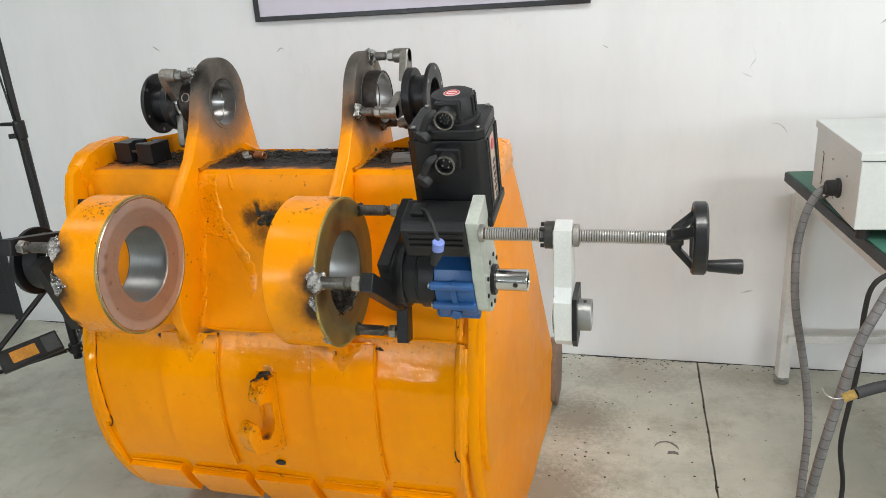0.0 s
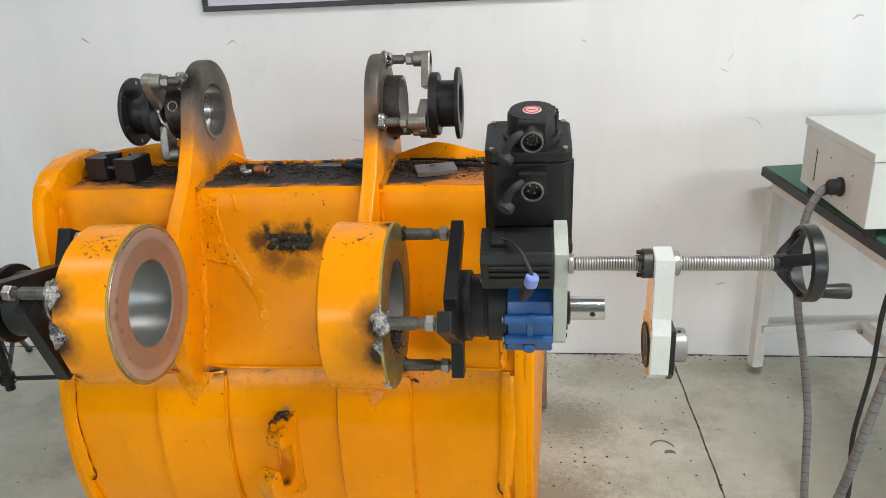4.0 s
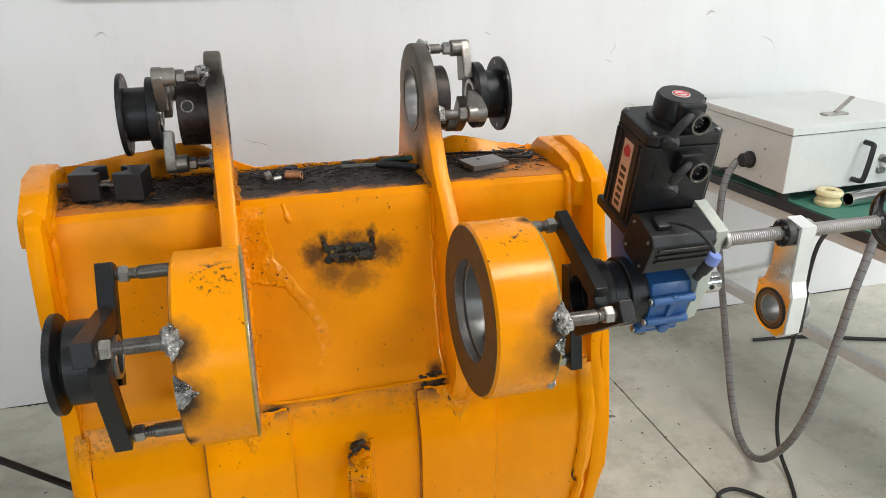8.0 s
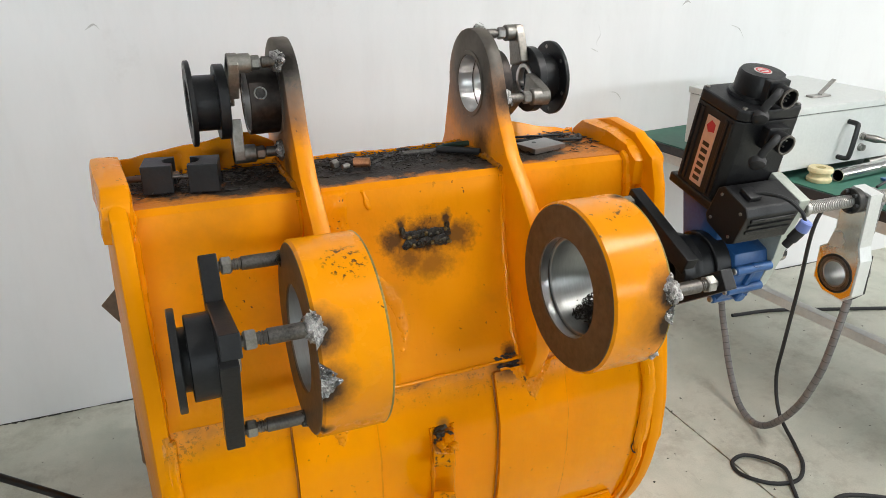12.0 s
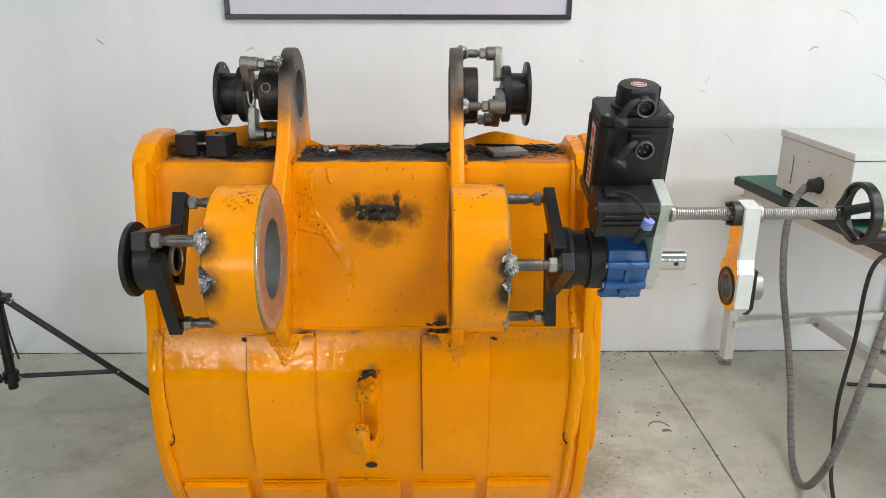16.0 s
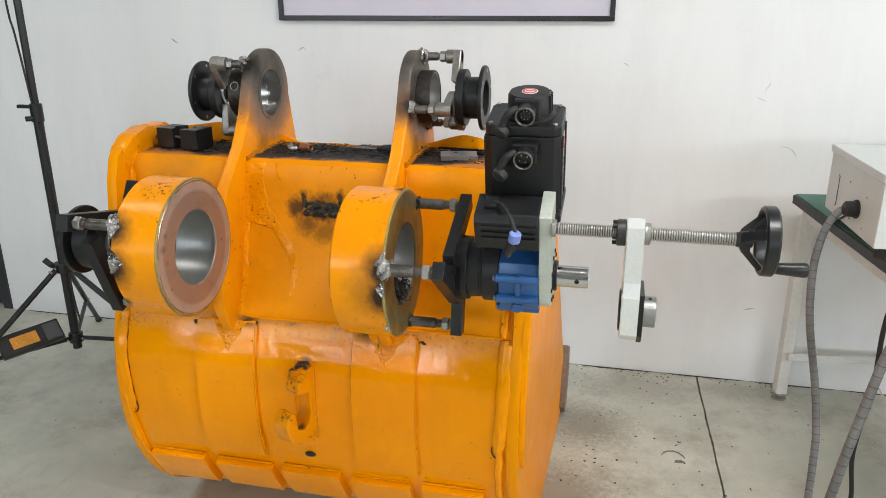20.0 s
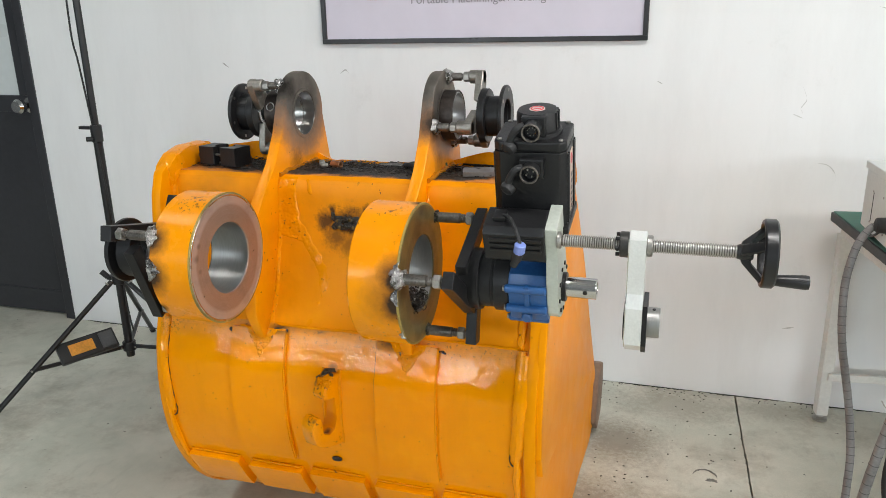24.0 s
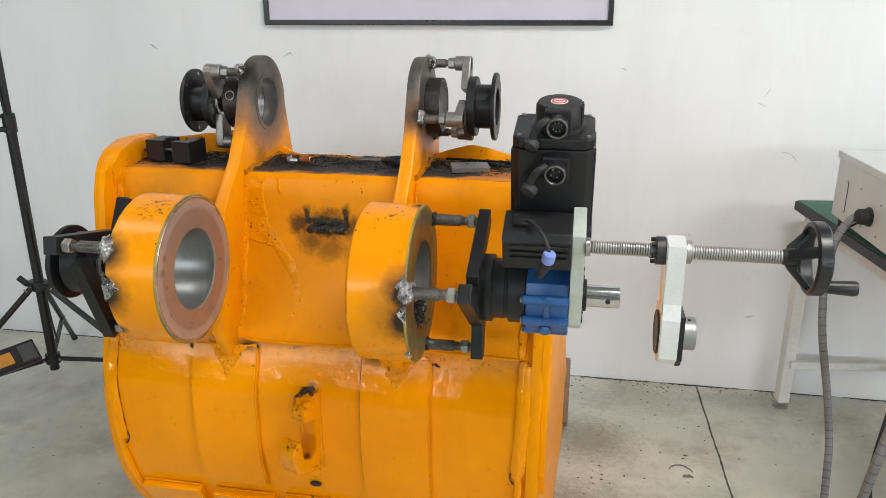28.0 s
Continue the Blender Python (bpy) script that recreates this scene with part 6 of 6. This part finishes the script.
single("boring_bar", rod((0.80, 1.99, BH + 0.0125), (1.16, 2.06, BH + 0.0125), 0.012, 18), zinc, "long grey steel bar on the bench", "bar")
bag = thing("hand_tool", "black hand tool with a blue part on the bench", "tool", place=(1.02, 2.09, BH))
part("body", blob((0.05, 0.0, 0.028), (0.07, 0.035, 0.028), 3.0, 0.25), rubber, bag, smooth=True)
part("blue_part", blob((-0.03, 0.01, 0.05), (0.02, 0.018, 0.045), 9.0, 0.2), plastic_blue, bag, "bright blue plastic part", True)
single("blue_wrench", box((0, 0, 0.0), (0.14, 0.022, 0.009), 0.003, Matrix.Translation((0.70, 1.84, BH)) @ Matrix.Rotation(radians(-18), 4, "Z")), blue_paint, "flat blue spanner lying on the mat", "spanner", smooth=False)
cup = thing("round_tin", "small round tin with amber rim on the bench", "tin", place=(0.905, 1.87, BH))
part("body", ring((0, 0, 0), (0, 0, 0.02), 0.03, 0.02, 28), black_paint, cup, smooth=True)
part("rim", ring((0, 0, 0.019), (0, 0, 0.024), 0.03, 0.021, 28), brass, cup, "amber rim", True)
single("bench_lead", sweep(smooth_line([(0.80, 1.94, 0.885), (0.83, 1.90, 0.88), (0.84, 1.86, 0.83), (0.79, 1.84, 0.803), (0.70, 1.83, 0.791), (0.62, 1.80, 0.791)], 10), 0.0042, 8), rubber, "thin black lead trailing from the control box", "cable")
single("loop_lead", sweep(smooth_line([(0.392, 2.17, 0.86), (0.375, 2.20, 0.83), (0.385, 2.30, 0.80), (0.40, 2.36, 0.80), (0.40, 2.40, 0.83)], 8), 0.0035, 8), rubber, "thin black lead looping beside the control box", "cable")
single("plug_lead", sweep(smooth_line([(1.05, 2.12, 0.80), (1.10, 2.16, 0.83), (1.14, 2.12, 0.80), (1.17, 2.05, 0.808), (1.19, 1.98, 0.793)], 8), 0.004, 8), rubber, "black lead coiled behind the hand tool", "cable")

# ---- conduit and cables ----
line = smooth_line([(0.372, 2.14, 0.875), (0.345, 2.135, 0.862), (0.318, 2.13, 0.81), (0.299, 2.108, 0.72), (0.298, 2.087, 0.62), (0.306, 2.075, 0.54), (0.322, 2.07, 0.46), (0.340, 2.066, 0.375), (0.354, 2.058, 0.29), (0.36, 2.034, 0.212), (0.354, 1.999, 0.141), (0.342, 1.95, 0.08), (0.33, 1.90, 0.035), (0.318, 1.83, 0.0165), (0.305, 1.76, 0.045), (0.29, 1.69, 0.12), (0.282, 1.63, 0.22), (0.283, 1.592, 0.34), (0.29, 1.581, 0.43), (0.306, 1.579, 0.54), (0.32, 1.582, 0.62), (0.335, 1.587, 0.69), (0.36, 1.598, 0.752), (0.40, 1.62, 0.818), (0.46, 1.645, 0.818), (0.55, 1.66, 0.8), (0.66, 1.66, 0.7985)], 14)
conduit = thing("flexible_conduit", "grey ribbed flexible conduit hanging from the control box", "conduit")
part("core", sweep(line, lambda k: 0.0108, 12), plain("grey conduit plastic", (0.17, 0.165, 0.165), 0.45, 0.0, 0.2, 40), conduit, smooth=True)
bm = None
wrap = plain("dark conduit joint", (0.07, 0.068, 0.066), 0.6, 0, 0.2, 40)
at = 0.0
for a, b in zip(line, line[1:]):
    at += (b - a).length
    if at > 0.0225:
        at = 0.0
        d = (b - a).normalized()
        bm = ring(a - d * 0.001, a + d * 0.001, 0.0112, 0.009, 12, 0.0003, bm)
part("joint", bm, wrap, conduit, kind="stuff")
single("power_cable", sweep(smooth_line([(0.46, 1.80, 0.78), (0.41, 1.80, 0.74), (0.40, 1.81, 0.66), (0.405, 1.82, 0.5), (0.39, 1.82, 0.3), (0.415, 1.845, 0.15), (0.395, 1.79, 0.05), (0.36, 1.68, 0.007), (0.31, 1.60, 0.006), (0.24, 1.555, 0.006), (0.16, 1.575, 0.006), (0.108, 1.64, 0.006), (0.125, 1.695, 0.006), (0.185, 1.695, 0.012), (0.24, 1.61, 0.014), (0.20, 1.53, 0.007), (0.155, 1.45, 0.006), (0.12, 1.33, 0.006), (0.13, 1.18, 0.006), (0.22, 1.05, 0.006)], 12), 0.006, 10), rubber, "black power cable looped on the floor", "cable", "floor cables")
single("power_cable", sweep(smooth_line([(0.155, 1.40, 0.0065), (0.22, 1.43, 0.007), (0.30, 1.455, 0.007), (0.38, 1.425, 0.007), (0.51, 1.335, 0.007), (0.66, 1.25, 0.007), (0.85, 1.2, 0.007)], 10), 0.0065, 10), rubber, "black power cable lying along the floor", "cable", "floor cables")
single("power_cable", sweep(smooth_line([(0.62, 1.50, 0.792), (0.56, 1.46, 0.796), (0.535, 1.43, 0.778), (0.54, 1.42, 0.6), (0.56, 1.43, 0.4), (0.57, 1.43, 0.2), (0.54, 1.40, 0.06), (0.51, 1.335, 0.018), (0.50, 1.25, 0.007), (0.47, 1.15, 0.006)], 10), 0.0055, 10), rubber, "black power cable hanging over the bench edge", "cable", "floor cables")
single("power_cable", sweep(smooth_line([(0.80, 2.45, 0.007), (1.0, 2.42, 0.007), (1.25, 2.33, 0.007), (1.47, 2.25, 0.007), (1.7, 2.15, 0.007), (2.0, 2.1, 0.007)], 10), 0.0075, 10), rubber, "black power cable lying under the bench", "cable", "floor cables")
torch = thing("welding_torch", "black welding torch with a brass collar across the bench edge", "torch")
part("body", sweep(smooth_line([(0.211, 1.131, 0.8305), (0.26, 1.15, 0.838), (0.35, 1.19, 0.83), (0.5, 1.25, 0.818), (0.66, 1.30, 0.798)], 6), 0.0088, 12), rubber, torch, smooth=True)
part("collar", rod((0.195, 1.131, 0.821), (0.212, 1.131, 0.831), 0.0072, 14), brass, torch, "brass collar", True)
part("wire", sweep(smooth_line([(0.197, 1.131, 0.822), (0.184, 1.131, 0.819), (0.171, 1.131, 0.825), (0.163, 1.131, 0.837)], 5), 0.0011, 6), zinc, torch, "thin bent wire", True)
bm = bmesh.new()
bmesh.ops.create_grid(bm, x_segments=16, y_segments=10, size=0.5)
for v in bm.verts:
    v.co = Vector((0.42 + v.co.x * 0.15, 1.30 + v.co.y * 0.07, 0.012 + 0.012 * noise.noise((v.co.x * 7, v.co.y * 7, 2))))
out = bmesh.ops.extrude_face_region(bm, geom=bm.faces[:])
for v in out["geom"]:
    if isinstance(v, bmesh.types.BMVert):
        v.co.z -= 0.003
single("paper_towel", bm, paper, "crumpled white paper towel on the floor", "paper", smooth=False)

# ---- tripod ----
TX, TY = -2.265, 2.207
tripod = thing("tripod", "black light-stand tripod standing on the floor by the wall", "tripod", place=(TX, TY, 0))
part("lower_tube", rod((0, 0, 0.14), (0, 0, 1.05), 0.0165, 20), black_paint, tripod, smooth=True)
part("upper_tube", rod((0, 0, 1.04), (0, 0, 2.1), 0.0125, 20), black_paint, tripod, smooth=True)
clamp = part("clamp", rod((0, 0, 1.02), (0, 0, 1.085), 0.021, 20, 0.003), black_paint, tripod, smooth=True)
part("lever", prism([(-0.008, -0.006), (0.008, -0.006), (0.006, 0.006), (-0.006, 0.006)], -0.065, -0.012, 0.002, Matrix.Translation((0, -0.01, 1.075))), black_paint, clamp)
part("knob", rod((0, -0.02, 1.035), (-0.02, -0.036, 1.035), 0.009, 14), black_paint, clamp, smooth=True)
collar_t = part("collar", rod((0, 0, 0.455), (0, 0, 0.49), 0.028, 20, 0.003), black_paint, tripod, smooth=True)
part("lug", box((-0.045, -0.02, 0.472), (0.045, 0.02, 0.488), 0.003), black_paint, collar_t)
part("knob", rod((-0.035, -0.02, 0.485), (-0.055, -0.03, 0.51), 0.011, 14), black_paint, collar_t, smooth=True)
part("low_collar", rod((0, 0, 0.165), (0, 0, 0.205), 0.026, 20, 0.003), black_paint, tripod, smooth=True)
for ang in (1, 121, 241):
    ca, sa = math.cos(radians(ang)), math.sin(radians(ang))
    leg = part("leg", sweep([(0.03 * ca, 0.03 * sa, 0.47), (0.59 * ca, 0.59 * sa, 0.012)], 0.0105, 12), black_paint, tripod, smooth=True)
    part("foot", rod((0.577 * ca, 0.577 * sa, 0.022), (0.602 * ca, 0.602 * sa, 0.0), 0.0125, 12), rubber, leg, smooth=True)
    part("brace", sweep([(0.02 * ca, 0.02 * sa, 0.185), (0.37 * ca, 0.37 * sa, 0.2)], 0.0085, 8), black_paint, tripod)
    for rr, rz in ((0.37, 0.2), (0.035, 0.185), (0.05, 0.465)):
        part("rivet", rod((rr * ca - 0.012 * sa, rr * sa + 0.012 * ca, rz), (rr * ca + 0.012 * sa, rr * sa - 0.012 * ca, rz), 0.0035, 10), zinc, tripod, "", True)
single("pole_cord", sweep(smooth_line([(TX - 0.014, TY - 0.012, 2.0), (TX - 0.03, TY - 0.015, 1.5), (TX - 0.03, TY - 0.015, 1.38), (TX - 0.012, TY - 0.02, 1.28), (TX + 0.019, TY - 0.012, 0.8), (TX + 0.021, TY - 0.006, 0.5), (TX + 0.03, TY - 0.01, 0.35), (TX + 0.05, TY - 0.02, 0.26)], 8), 0.0035, 8), rubber, "thin black cord running down the tripod", "cable")
lamp_m = Matrix.Translation((TX - 0.07, TY - 0.135, 0.234)) @ Matrix.Rotation(radians(61), 4, "Z") @ Matrix.Rotation(radians(-3), 4, "Y") @ Matrix.Rotation(radians(48), 4, "X") @ Matrix.Scale(0.78, 4)
lamp = thing("work_lamp", "black work lamp with an amber lens resting on the tripod brace", "lamp")
part("body", box((-0.15, -0.055, -0.018), (0.13, 0.055, 0.018), 0.008, lamp_m), black_paint, lamp)
part("lens", box((-0.10, -0.03, 0.012), (0.02, 0.03, 0.021), 0.004, lamp_m), yellow_plastic, lamp, "amber lens")
part("end_cap", box((0.05, -0.042, 0.014), (0.12, 0.042, 0.024), 0.005, lamp_m), grey_rubber, lamp)

# ---- scuffs on the wall ----
def scuff(points, r, tone):
    pts = smooth_line([(x, WALL_Y - 0.0006, z) for x, z in points], 6)
    bm = bmesh.new()
    n = len(pts)
    a, b = [], []
    for k, p in enumerate(pts):
        w = r * math.sin(math.pi * (k + 0.5) / n) * (0.6 + 0.5 * noise.noise(p * 50))
        a.append(bm.verts.new((p.x, p.y, p.z + w)))
        b.append(bm.verts.new((p.x + 0.3 * w, p.y, p.z - w)))
    for k in range(n - 1):
        bm.faces.new((a[k], a[k + 1], b[k + 1], b[k]))
    return part("scuff", bm, tone, wall_north)


scuff_grey = plain("faint grey scuff", (0.56, 0.56, 0.55), 0.7, 0, 0.15, 60, 0.0)
scuff_dark = plain("dark scuff", (0.48, 0.47, 0.46), 0.7, 0, 0.2, 60, 0.0)
for pts, r, tone in (
    ([(0.30, 0.93), (0.33, 0.925), (0.355, 0.90), (0.362, 0.87)], 0.005, scuff_grey),
    ([(0.225, 1.19), (0.24, 1.15), (0.225, 1.12), (0.235, 1.10)], 0.004, scuff_grey),
    ([(0.20, 1.10), (0.235, 1.085)], 0.003, scuff_grey),
    ([(0.60, 1.24), (0.62, 1.255), (0.64, 1.25)], 0.005, scuff_dark),
    ([(0.69, 1.39), (0.74, 1.37), (0.78, 1.33)], 0.003, scuff_dark),
    ([(-1.505, 1.235), (-1.48, 1.25), (-1.465, 1.235)], 0.005, scuff_grey),
    ([(-1.112, 0.905), (-1.09, 0.89), (-1.065, 0.881), (-1.029, 0.87), (-1.01, 0.845), (-0.986, 0.832)], 0.002, scuff_grey),
    ([(0.02, 0.62), (0.03, 0.60)], 0.006, scuff_grey),
    ([(-0.26, 1.21), (-0.24, 1.20)], 0.004, scuff_grey),
    ([(-2.05, 1.28), (-2.02, 1.26)], 0.007, scuff_dark),
    ([(0.25, 0.30), (0.29, 0.31)], 0.006, scuff_grey),
    ([(0.85, 1.16), (0.9, 1.14), (0.93, 1.10)], 0.004, scuff_grey),
    ([(0.42, 1.45), (0.45, 1.44), (0.46, 1.42)], 0.004, scuff_grey),
):
    scuff(pts, r, tone)
# crumbs and grit along the wall and on the floor
bm = None
for k in range(215):
    if k < 80:
        x, y = random.uniform(-0.45, 0.42), WALL_Y - abs(random.gauss(0, 0.035)) - 0.004
    elif k < 150:
        x, y = random.uniform(-0.40, 0.10) , random.triangular(1.5, 2.72, 2.3)
    elif k < 180:
        x, y = random.uniform(-1.5, -0.45), random.uniform(1.25, 1.55)
    else:
        x, y = random.uniform(-0.35, 1.3), random.uniform(0.9, 2.7)
    s = random.uniform(0.0008, 0.003)
    bm = blob((x, y, s * 0.4), (s * 1.5, s, s * 0.7), k * 0.77, 0.6, bm, 1)
tagged(part("grit", bm, swarf_mat, None, "dark grit and crumbs on the floor", False, "stuff"), "dark grit and crumbs scattered on the floor", "grit")
